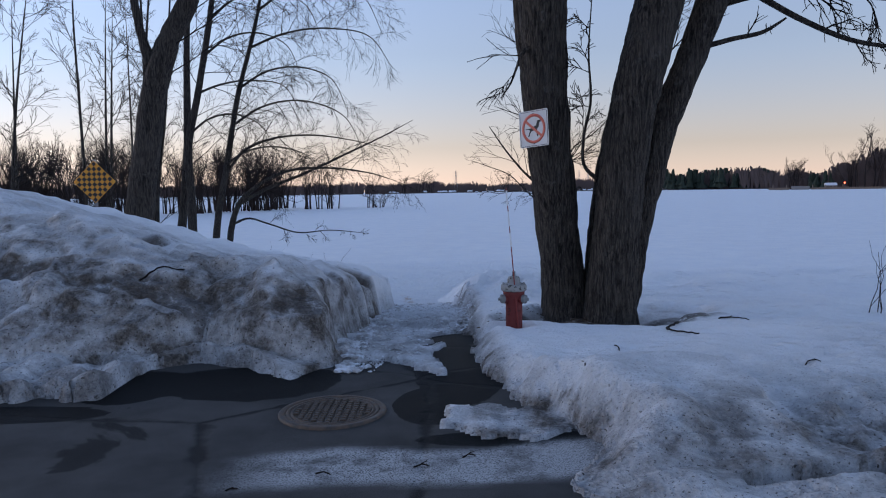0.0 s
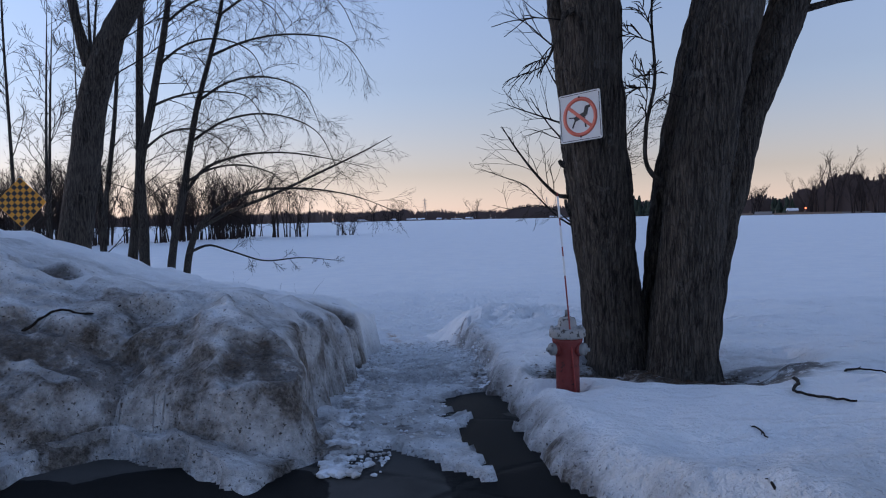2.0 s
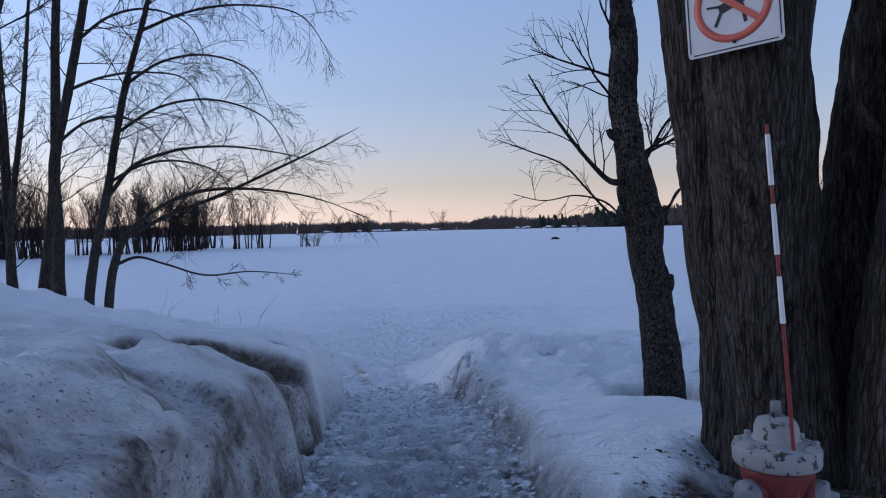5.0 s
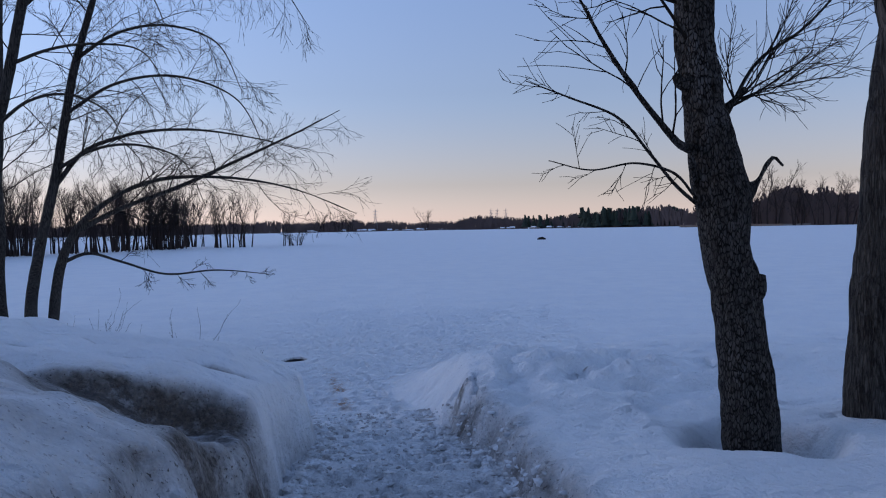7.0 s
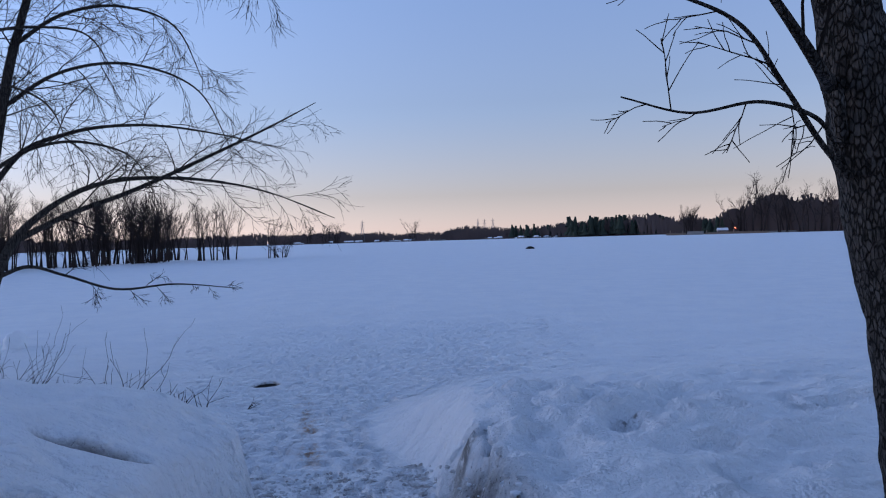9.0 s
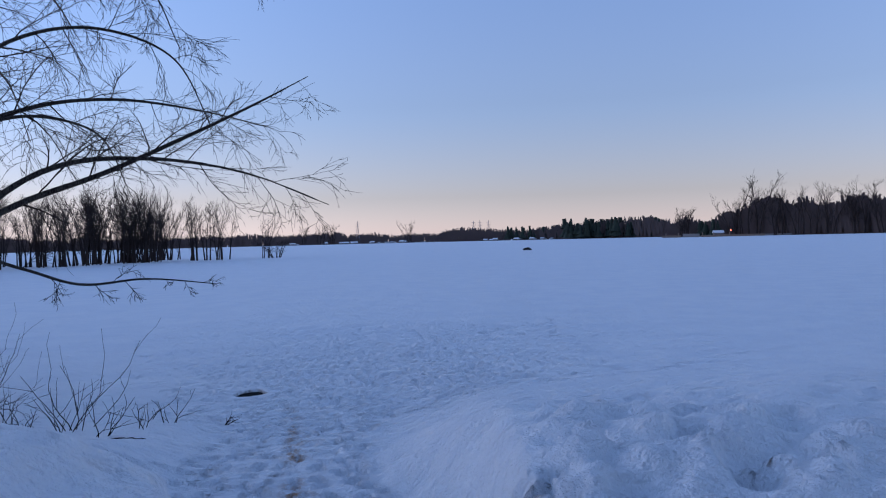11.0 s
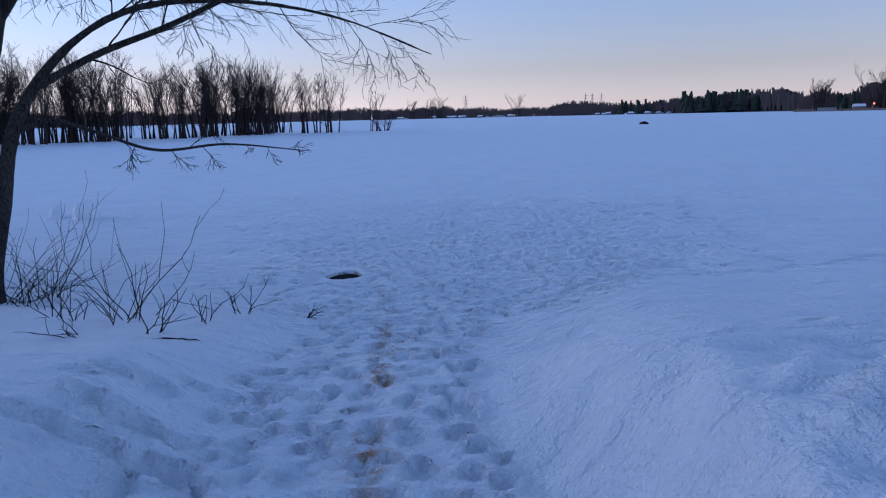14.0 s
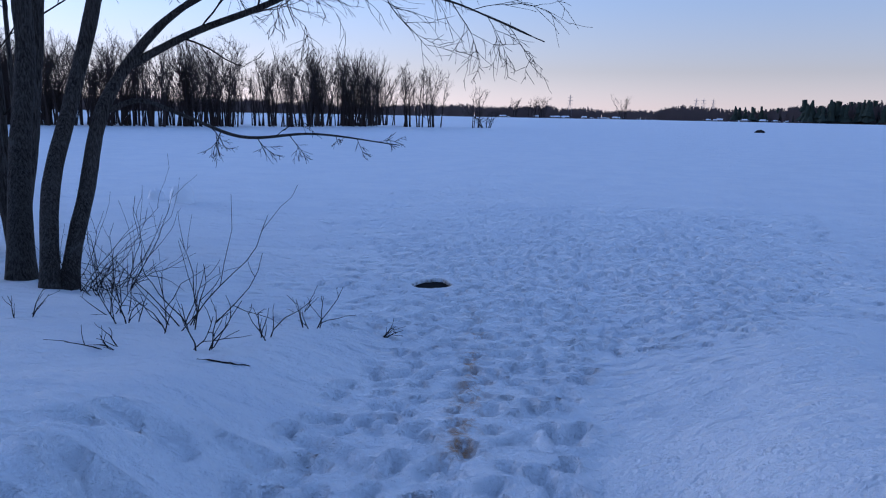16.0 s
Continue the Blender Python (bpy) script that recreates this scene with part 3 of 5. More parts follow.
pd += 0.3 * np.exp(-(((PX + 1.45) / 0.5) ** 2 + ((PY - 10.7) / 0.6) ** 2)) + 0.35 * cut + 0.5 * cut2 + 0.4 * sstep(0.35, 0.05, PZ - lo) * (PY > 6.9) + 0.65 * (PY < 6.9)
pd = pd * sstep(12.0, 10.8, PY) + 0.5 * sstep(0.45, 0.1, PZ - lo) * sstep(11.0, 12.0, PY)
# the carved notches are darkened, the cut step carries gravel
for nm, arr in (("dirt", np.clip(pd + 0.6 * notch + gravel, 0, 1)), ("soil_shade", np.clip(0.7 * notch + 0.88 * gravel, 0, 1))):
    me.attributes.new(nm, "FLOAT", "POINT").data.foreach_set("value", arr.astype(np.float32).ravel())
me.materials.append(SNOW)
tagged(new("snow_bank", me), "tall ploughed bank of dirty refrozen snow beside the path", "snow bank")

# ---- trees ----
class Wood:
    """Collects tubes into one mesh."""
    def __init__(self):
        self.v, self.f, self.n = [], [], 0

    def tube(self, pts, radii, sides, ridge=0.0, seed=0, close=True):
        P = np.asarray(pts, float)
        R = np.asarray(radii, float)
        T = np.gradient(P, axis=0)
        T /= np.linalg.norm(T, axis=1)[:, None] + 1e-9
        ref = np.array([0.0, 1.0, 0.0]) if abs(T[0][1]) < 0.8 else np.array([1.0, 0.0, 0.0])
        U = np.cross(T, ref)
        U /= np.linalg.norm(U, axis=1)[:, None] + 1e-9
        W = np.cross(T, U)
        a = np.arange(sides) * 2 * math.pi / sides
        rr = R[:, None] * np.ones(sides)[None]
        if ridge:
            arc = a[None] * R.mean() + 0 * rr
            hz = np.concatenate([[0], np.cumsum(np.linalg.norm(np.diff(P, axis=0), axis=1))])[:, None] + 0 * rr
            wrap = np.minimum(a, 2 * math.pi - a)[None] * R.mean()
            rr = rr + ridge * (np.abs(fbm(wrap + 0.02 * np.sin(hz * 9), hz * 0.14, 0.045, 3, seed)) - 0.5) + ridge * 0.9 * fbm(wrap, hz, 0.35, 2, seed + 5)
        V = P[:, None] + rr[..., None] * (np.cos(a)[None, :, None] * U[:, None] + np.sin(a)[None, :, None] * W[:, None])
        n = len(P)
        i = self.n + np.arange(n - 1)[:, None] * sides + np.arange(sides)[None]
        j = self.n + np.arange(n - 1)[:, None] * sides + (np.arange(sides) + 1)[None] % sides
        self.v.append(V.reshape(-1, 3))
        self.f.append(np.stack([i, j, j + sides, i + sides], -1).reshape(-1, 4))
        self.n += n * sides

    def mesh(self, name):
        verts, quads = np.concatenate(self.v), np.concatenate(self.f)
        me = bpy.data.meshes.new(name)
        me.vertices.add(len(verts))
        me.vertices.foreach_set("co", verts.astype(np.float32).ravel())
        me.loops.add(quads.size)
        me.loops.foreach_set("vertex_index", quads.astype(np.int32).ravel())
        me.polygons.add(len(quads))
        me.polygons.foreach_set("loop_start", np.arange(0, quads.size, 4, dtype=np.int32))
        me.update(calc_edges=True)
        me.polygons.foreach_set("use_smooth", [True] * len(quads))
        return me


def curve(knots, step):
    """A smooth line through a few (x, y, z, radius) knots."""
    K = np.array(knots, float)
    t = np.concatenate([[0], np.cumsum(np.linalg.norm(np.diff(K[:, :3], axis=0), axis=1))])
    n = max(3, int(t[-1] / step) + 1)
    s = np.linspace(0, t[-1], n)
    m = np.gradient(K, t, axis=0)
    i = np.clip(np.searchsorted(t, s) - 1, 0, len(t) - 2)
    h = (t[i + 1] - t[i])[:, None]
    u = ((s - t[i]) / (t[i + 1] - t[i]))[:, None]
    out = (2 * u**3 - 3 * u**2 + 1) * K[i] + (u**3 - 2 * u**2 + u) * h * m[i] + (-2 * u**3 + 3 * u**2) * K[i + 1] + (u**3 - u**2) * h * m[i + 1]
    return out[:, :3], np.maximum(out[:, 3], 0.002)


def sprout(wood, rng, p, d, length, r, depth, lift, thin, count=6, wig=0.16):
    """A bough that wanders, thins and bears smaller ones."""
    n = max(4, min(10, int(length / 0.16)))
    pts, dirs = [p], []
    d = d / np.linalg.norm(d)
    for k in range(n):
        d = d + wig * rng.normal(size=3) / math.sqrt(n) * 1.5
        d[2] += lift / n
        d = d / np.linalg.norm(d)
        dirs.append(d)
        pts.append(pts[-1] + d * length / n)
    rad = r * (1 - 0.75 * np.linspace(0, 1, n + 1)) + thin * 0.5
    wood.tube(pts, np.maximum(rad, thin), 6 if r > 0.02 else 4 if r > 0.009 else 3)
    if depth <= 0 or length < 0.12:
        return
    m = max(2, int(count * rng.uniform(0.75, 1.25)))
    for k in range(m):
        s = 0.18 + 0.8 * (k + rng.random()) / m
        i = min(n - 1, int(s * n))
        q = pts[i] + (pts[i + 1] - pts[i]) * (s * n - i)
        ax = rng.normal(size=3)
        ax -= dirs[i] * ax.dot(dirs[i])
        ax /= np.linalg.norm(ax) + 1e-9
        ang = rng.uniform(0.35, 0.85)
        nd = dirs[i] * math.cos(ang) + ax * math.sin(ang)
        sprout(wood, rng, q, nd, length * rng.uniform(0.38, 0.75) * (1.15 - 0.5 * s), max(thin, rad[i] * 0.55), depth - 1, lift * 0.8, thin, max(3, int(count * 0.75)), wig)


def along(knots, s):
    pts, rad = curve(knots, 0.1)
    i = min(len(pts) - 2, int(s * (len(pts) - 1)))
    d = pts[i + 1] - pts[i]
    return pts[i], d / np.linalg.norm(d), rad[i]


def tree(name, at, label, stems, twigs, seed, bark, thin=0.005, ridge=0.0, sides=20, step=0.12, group="", crown_mat=None):
    """A thing with trunk and limb parts and a crown of fine twigs. twigs: per stem (count, from, to, length, depth, lift, bias)."""
    t = thing(name, at, label, "tree", group)
    stems = [[(x - at[0], y - at[1], z - at[2], r) for x, y, z, r in k] for k in stems]
    rng = np.random.default_rng(seed)
    crown = Wood()
    for k, (knots, (count, s0, s1, length, depth, lift, bias)) in enumerate(zip(stems, twigs)):
        w = Wood()
        pts, rad = curve(knots, step)
        big = knots[0][3] > 0.12
        w.tube(pts, rad, sides if big else 10 if knots[0][3] > 0.04 else 7, ridge if big else 0.0, seed + k)
        part("trunk" if k == 0 else "limb", w.mesh(name), bark, t)
        for c in range(count):
            s = s0 + (s1 - s0) * (c + rng.random()) / count
            q, d, r = along(knots, s)
            ax = rng.normal(size=3) + np.array(bias)
            ax -= d * ax.dot(d)
            ax /= np.linalg.norm(ax) + 1e-9
            ang = rng.uniform(0.6, 1.15)
            sprout(crown, rng, q, d * math.cos(ang) + ax * math.sin(ang), length * rng.uniform(0.6, 1.25) * (1.1 - 0.5 * s), max(thin * 1.3, min(0.015, r * 0.32)), depth, lift, thin)
    if crown.v:
        tagged(part("crown", crown.mesh("crown"), crown_mat or TWIG, t), kind="stuff")
    return t


def ground_at(x, y):
    i, j = np.searchsorted(xs, x), np.searchsorted(ys, y)
    i, j = min(max(i, 1), len(xs) - 1), min(max(j, 1), len(ys) - 1)
    return float(min(GZ[j, i], GZ[j - 1, i], GZ[j, i - 1], GZ[j - 1, i - 1]))


NONE = (0, 0, 1, 1, 1, 0, (0, 0, 0))
# the big many-stemmed maple beside the hydrant
tree("maple_tree", (1.75, 8.5, 0.0), "large grey-barked maple with several leaning trunks", [
    [(1.60, 9.10, -0.35, 0.42), (1.56, 9.08, 0.05, 0.315), (1.47, 9.05, 0.9, 0.258), (1.39, 8.97, 1.6, 0.25), (1.32, 8.9, 2.25, 0.25), (1.27, 8.88, 3.0, 0.262), (1.24, 8.85, 3.9, 0.285), (1.1, 8.8, 6.0, 0.24), (0.9, 8.9, 9.0, 0.14)],
    [(2.04, 8.75, -0.35, 0.44), (2.04, 8.74, 0.05, 0.335), (2.07, 8.7, 0.7, 0.305), (2.11, 8.62, 1.4, 0.275), (2.19, 8.56, 2.1, 0.262), (2.33, 8.56, 2.9, 0.275), (2.58, 8.62, 3.8, 0.285), (2.9, 8.8, 6.0, 0.22), (3.1, 8.9, 9.0, 0.12)],
    [(2.22, 8.85, 0.0, 0.16), (2.36, 8.85, 0.9, 0.16), (2.46, 8.85, 1.4, 0.17), (2.66, 8.85, 2.22, 0.175), (3.02, 8.85, 3.15, 0.18), (3.28, 8.85, 3.85, 0.19), (3.9, 8.8, 5.5, 0.15), (4.6, 8.7, 8.0, 0.08)],
    [(1.95, 9.2, -0.3, 0.22), (1.99, 9.2, 0.5, 0.18), (2.07, 9.22, 1.3, 0.175), (2.18, 9.25, 2.07, 0.17), (2.34, 9.27, 2.77, 0.165), (2.62, 9.3, 3.9, 0.16), (3.1, 9.5, 7.0, 0.08)],
    [(1.52, 9.4, -0.3, 0.24), (1.47, 9.42, 0.1, 0.18), (1.37, 9.43, 1.35, 0.17), (1.24, 9.45, 2.5, 0.17), (1.10, 9.45, 3.9, 0.15), (0.8, 9.5, 7.0, 0.08)],
    [(3.3, 8.85, 3.78, 0.06), (3.8, 8.7, 3.86, 0.045), (4.3, 8.6, 3.84, 0.04), (5.0, 8.4, 3.72, 0.03), (5.8, 8.2, 3.6, 0.018), (6.6, 8.0, 3.3, 0.008)],
    [(3.75, 8.7, 3.85, 0.04), (4.3, 8.7, 3.55, 0.035), (5.0, 8.7, 3.28, 0.028), (5.6, 8.6, 3.2, 0.02), (6.4, 8.5, 3.35, 0.008)],
    [(1.86, 8.75, 1.72, 0.03), (1.72, 8.7, 1.85, 0.022), (1.70, 8.7, 2.2, 0.019), (1.78, 8.7, 2.6, 0.016), (1.76, 8.7, 3.2, 0.011), (1.80, 8.7, 3.9, 0.006)],
    [(1.12, 8.75, 3.30, 0.05), (0.99, 8.7, 3.24, 0.026), (0.90, 8.65, 3.05, 0.016), (0.82, 8.65, 2.85, 0.011), (0.70, 8.62, 2.68, 0.005)],
    [(3.05, 8.85, 3.25, 0.04), (3.5, 8.8, 3.36, 0.03), (3.9, 8.8, 3.45, 0.025), (4.15, 8.8, 3.6, 0.012)],
], [(3, 0.75, 0.98, 2.2, 3, 0.3, (-1, -1, 0)), (3, 0.75, 0.98, 2.0, 3, 0.3, (0, -1, 0)), (4, 0.55, 0.98, 1.8, 3, 0.0, (1, -1, 0)), (2, 0.7, 1, 1.5, 3, 0, (0, 0, 0)), (3, 0.7, 1, 1.6, 3, -0.3, (-1, 0, 0)),
    (7, 0.15, 0.98, 0.7, 2, -0.5, (0, 0, -0.4)), (6, 0.3, 0.98, 0.6, 2, -0.5, (0, 0, -0.4)), (9, 0.2, 1, 0.5, 2, -0.2, (0, 0, 0)), (4, 0.3, 1, 0.5, 1, -0.3, (-0.5, 0, 0)), (2, 0.5, 1, 0.4, 1, -0.3, (0, 0, 0))], 3, BARK_GREY, 0.004, 0.016, 84, 0.05)

# the slimmer stubbed tree further down the path
S = [(2.10, 11.85, -0.75, 0.25), (2.05, 11.85, -0.38, 0.195), (2.01, 11.87, 0.1, 0.17), (1.97, 11.9, 0.6, 0.16), (1.92, 11.93, 1.05, 0.16), (1.89, 11.97, 1.40, 0.185), (1.84, 12.0, 1.75, 0.15), (1.80, 12.02, 2.1, 0.132), (1.76, 12.05, 2.5, 0.12), (1.78, 12.05, 2.95, 0.115), (1.76, 12.1, 3.5, 0.105), (1.7, 12.2, 5.0, 0.07), (1.6, 12.2, 6.5, 0.03)]
tree("stubbed_tree", (2.16, 12.05, -0.3), "slim leaning tree with rough flaking bark and broken stubs", [
    S,
    [(1.68, 11.98, 1.70, 0.035), (1.52, 11.8, 1.72, 0.026), (1.34, 11.7, 1.86, 0.02), (1.14, 11.65, 2.08, 0.016), (0.98, 11.6, 2.28, 0.013), (0.75, 11.5, 2.6, 0.006)],
    [(1.75, 11.95, 1.30, 0.014), (1.5, 11.8, 1.45, 0.012), (1.3, 11.7, 1.63, 0.010), (1.05, 11.6, 1.85, 0.008), (0.75, 11.6, 1.97, 0.006), (0.48, 11.6, 2.07, 0.003)],
    [(1.72, 11.95, 1.36, 0.010), (1.45, 11.75, 1.53, 0.009), (1.2, 11.7, 1.58, 0.007), (0.9, 11.7, 1.54, 0.005), (0.64, 11.7, 1.6, 0.003)],
    [(1.95, 11.95, 1.34, 0.09), (2.06, 11.93, 1.40, 0.07), (2.13, 11.92, 1.46, 0.022), (2.22, 11.92, 1.60, 0.016), (2.25, 11.92, 1.63, 0.013), (2.31, 11.9, 1.57, 0.008)],
    [(1.72, 11.95, 1.45, 0.03), (1.67, 11.9, 1.55, 0.026), (1.65, 11.88, 1.63, 0.024), (1.645, 11.88, 1.66, 0.018)],
    [(1.92, 12.0, 1.95, 0.03), (2.0, 11.95, 2.02, 0.022), (2.07, 11.95, 2.1, 0.016)],
    [(1.7, 12.0, 2.12, 0.05), (1.62, 11.98, 2.15, 0.04), (1.59, 11.97, 2.19, 0.025)],
    [(1.95, 12.0, 1.9, 0.014), (2.2, 12.0, 2.3, 0.012), (2.5, 12.0, 2.5, 0.01), (2.9, 12.0, 2.9, 0.005)],
    [(2.0, 11.86, 0.64, 0.06), (2.075, 11.83, 0.74, 0.062), (2.10, 11.82, 0.85, 0.03)],
], [(11, 0.42, 0.98, 1.3, 2, 0.0, (-0.5, -0.5, 0)), (8, 0.18, 1, 0.8, 1, 0.0, (-0.4, 0, 0.1)), (8, 0.25, 1, 0.42, 1, 0.0, (0, 0, 0.2)), (6, 0.3, 1, 0.38, 1, 0, (0, 0, 0)), NONE, NONE, (8, 0.3, 1, 0.9, 2, 0.2, (1, 0, 0.5)), NONE, (9, 0.2, 1, 0.7, 2, 0.0, (1, 0, 0)), NONE], 8, BARK_FLAKE, 0.0017, 0.016, 64, 0.03)

# plain trunk beside the stubbed tree
tree("slender_tree", (3.12, 12.1, -0.3), "upright dark-barked tree near the stubbed tree", [
    [(3.10, 12.1, -0.7, 0.26), (3.12, 12.1, -0.2, 0.21), (3.16, 12.1, 0.5, 0.19), (3.22, 12.1, 1.09, 0.185), (3.29, 12.1, 2.03, 0.18), (3.41, 12.1, 2.76, 0.18), (3.54, 12.1, 3.56, 0.17), (3.8, 12.1, 5.2, 0.13), (4.0, 12.1, 7.5, 0.06)],
], [(9, 0.5, 0.98, 1.8, 3, 0.2, (0, 0, 0))], 63, BARK_DARK, 0.003, 0.012, 40, 0.06)

# big leaning tree behind the snow pile
tree("leaning_tree", (-7.3, 17.0, -0.6), "big dark leaning tree forking high behind the snow", [
    [(-7.45, 17, -0.9, 0.42), (-7.35, 17, 0.2, 0.35), (-7.19, 17, 1.22, 0.325), (-6.91, 17, 2.87, 0.30), (-6.67, 17, 4.17, 0.285), (-6.3, 17, 5.2, 0.25), (-5.8, 17, 6.1, 0.22), (-5.2, 17, 7.6, 0.17), (-4.7, 17, 10, 0.08)],
    [(-6.75, 17, 4.65, 0.15), (-6.87, 16.95, 5.1, 0.11), (-6.99, 16.9, 5.73, 0.09), (-7.05, 16.9, 6.2, 0.085), (-7.1, 16.9, 8.5, 0.05)],
], [(9, 0.45, 0.98, 3.2, 3, 0.1, (0.6, -0.3, 0)), (6, 0.3, 0.98, 2.4, 3, 0.1, (-0.6, 0, 0))], 12, BARK_GREY, 0.005, 0.015, 40, 0.12)

# clump of slender stems at the water's edge
rng = np.random.default_rng(30)
CLUMP = [
    [(-6.08, 20.95, -1.75, 0.16), (-6.12, 21.05, -1.35, 0.125), (-6.5, 21.7, -0.28, 0.105), (-6.62, 22.4, 0.82, 0.10), (-6.45, 22.8, 2.2, 0.09), (-6.07, 22.8, 4.16, 0.075), (-5.35, 22.8, 6.77, 0.05), (-4.9, 22.8, 9.5, 0.02)],
    [(-6.85, 21.5, -1.8, 0.23), (-6.92, 21.6, -1.3, 0.18), (-7.34, 22.3, 0.24, 0.135), (-7.48, 22.7, 1.34, 0.125), (-7.54, 22.8, 2.88, 0.115), (-7.2, 22.8, 4.43, 0.10), (-6.73, 22.8, 6.75, 0.08), (-6.3, 22.8, 10.0, 0.03)],
    [(-8.3, 23.2, -2.0, 0.22), (-8.27, 23.2, -1.5, 0.17), (-8.1, 23.4, 0.2, 0.14), (-7.9, 23.5, 2.0, 0.12), (-7.7, 23.5, 6.0, 0.09), (-7.4, 23.5, 10.5, 0.03)],
    [(-5.92, 21.1, -1.75, 0.16), (-5.98, 21.2, -1.4, 0.12), (-6.22, 22.0, -0.29, 0.095), (-6.2, 22.4, 0.68, 0.088), (-6.08, 22.8, 1.24, 0.075), (-5.4, 22.65, 1.8, 0.05), (-4.61, 22.45, 2.13, 0.04), (-3.2, 22.2, 2.2, 0.028), (-1.8, 22.0, 1.95, 0.016), (-0.6, 21.7, 1.45, 0.005)],
    [(-8.8, 23.8, -1.8, 0.12), (-9.0, 23.8, 0.5, 0.09), (-9.1, 23.8, 3.5, 0.07), (-9.2, 23.9, 8.5, 0.02)],
    [(-9.2, 23.2, -1.8, 0.09), (-9.2, 23.2, 1.5, 0.07), (-8.95, 23.2, 4.5, 0.05), (-8.6, 23.2, 8.0, 0.02)],
    [(-8.55, 22.9, -1.8, 0.10), (-8.6, 22.9, 1.0, 0.075), (-8.2, 22.9, 4.2, 0.055), (-7.9, 22.9, 7.5, 0.02)],
    # sweeping limbs
    [(-6.08, 22.8, 1.22, 0.06), (-5.3, 23.0, 1.65, 0.05), (-4.3, 23.2, 2.05, 0.042), (-2.88, 23.2, 2.68, 0.032), (-1.7, 23.0, 3.2, 0.018), (-0.9, 22.9, 3.6, 0.006)],
    [(-6.45, 22.8, 2.1, 0.05), (-5.9, 22.9, 2.8, 0.045), (-5.2, 23.0, 3.1, 0.035), (-4.0, 22.8, 3.2, 0.025), (-2.6, 22.6, 3.0, 0.014), (-1.5, 22.4, 2.7, 0.005)],
    [(-6.2, 22.4, 0.62, 0.04), (-5.8, 22.5, 0.78, 0.03), (-5.2, 22.5, 0.62, 0.024), (-4.3, 22.3, 0.36, 0.02), (-3.3, 22.1, 0.42, 0.014), (-2.2, 21.9, 0.32, 0.005)],
]
CT = [(7, 0.4, 0.98, 1.6, 3, 0.0, (0.4, -0.3, 0)), (9, 0.3, 0.98, 2.0, 3, 0.0, (0.3, -0.3, 0)), (8, 0.3, 0.98, 2.0, 3, 0.0, (-0.2, 0, 0)), (11, 0.5, 0.98, 1.5, 2, -0.1, (0.3, 0, 0)), (8, 0.3, 0.98, 1.5, 3, 0.1, (-0.5, 0, 0)), (8, 0.3, 0.98, 1.2, 2, 0.1, (-0.5, 0, 0)), (7, 0.3, 0.98, 1.2, 2, 0.1, (0, 0, 0)),
      (13, 0.12, 1.0, 1.5, 2, -0.1, (0.5, 0, 0)), (12, 0.15, 1.0, 1.4, 2, -0.2, (0.5, 0, 0)), (9, 0.25, 1.0, 0.55, 2, -0.1, (0.5, 0, 0))]
CT = [(c[0] + 4, *c[1:]) if k < 7 else c for k, c in enumerate(CT)]
for k in range(12):
    stem = CLUMP[k % 2]
    p, d, r = along(stem, 0.40 + 0.047 * k)
    ln = rng.uniform(2.6, 4.4)
    up = rng.uniform(0.2, 0.7)
    CLUMP.append([(p[0], p[1], p[2], 0.04), (p[0] + 0.25 * ln, p[1] - 0.3, p[2] + up * 0.8, 0.03), (p[0] + 0.6 * ln, p[1] - 0.7, p[2] + up * 0.9, 0.022), (p[0] + 0.85 * ln, p[1] - 0.9, p[2] + up * 0.2, 0.014), (p[0] + ln, p[1] - 1.0, p[2] - 0.4 - up, 0.005)])
    CT.append((15, 0.12, 1.0, 1.5, 2, -0.5, (0.4, 0, -0.2)))
# the stems stand a little farther out on the lake edge
CX, CY, CZ, CK = -0.34, 13.29, 0.70, 1.12
CLUMP = [[(CX + (x - CX) * CK, CY + (y - CY) * CK, CZ + (z - CZ) * CK, r * CK) for x, y, z, r in k] for k in CLUMP]
tree("shore_maple", (-8.2, 24.4, -1.75), "clump of slender bare maple stems on the lake edge", CLUMP, CT, 21, BARK_DARK, 0.0027, 0.006, 20, 0.15)

# saplings behind the pile
SAP = [(-9.43, 19, -1.8, 0.05), (-9.43, 19.0, 2.2, 0.042), (-9.47, 19, 4.1, 0.032), (-9.5, 19, 6.7, 0.02), (-9.4, 19, 8.5, 0.006)]
tree("sapling_tree", (-9.43, 19, -0.9), "thin bare sapling standing behind the snow pile", [SAP], [(16, 0.25, 1, 1.3, 2, 0.25, (0, 0, 0))], 41, BARK_DARK, 0.004, group="saplings behind the snow")
for k, (x, y, h, lean) in enumerate(((-12.6, 21, 8, 0.9), (-11.2, 24, 8.5, 0.3), (-10.2, 25.5, 9, -0.2), (-14.2, 24, 8, 0.2), (-12.0, 28, 9, 0.0), (-9.9, 21.5, 7, 0.3), (-15.8, 21, 8, 0.4))):
    kn = [(x, y, -2.0, 0.065), (x + 0.02 * lean, y, 1.5, 0.05), (x + 0.3 * lean, y, 0.5 * h, 0.036), (x + lean, y, h, 0.006)]
    tree("sapling_tree", (x, y, -1.6), "thin bare sapling on the snowy shore", [kn], [(15, 0.2, 1, 1.6, 2, 0.25, (0, 0, 0))], 50 + k, BARK_DARK, 0.005, group="saplings behind the snow")

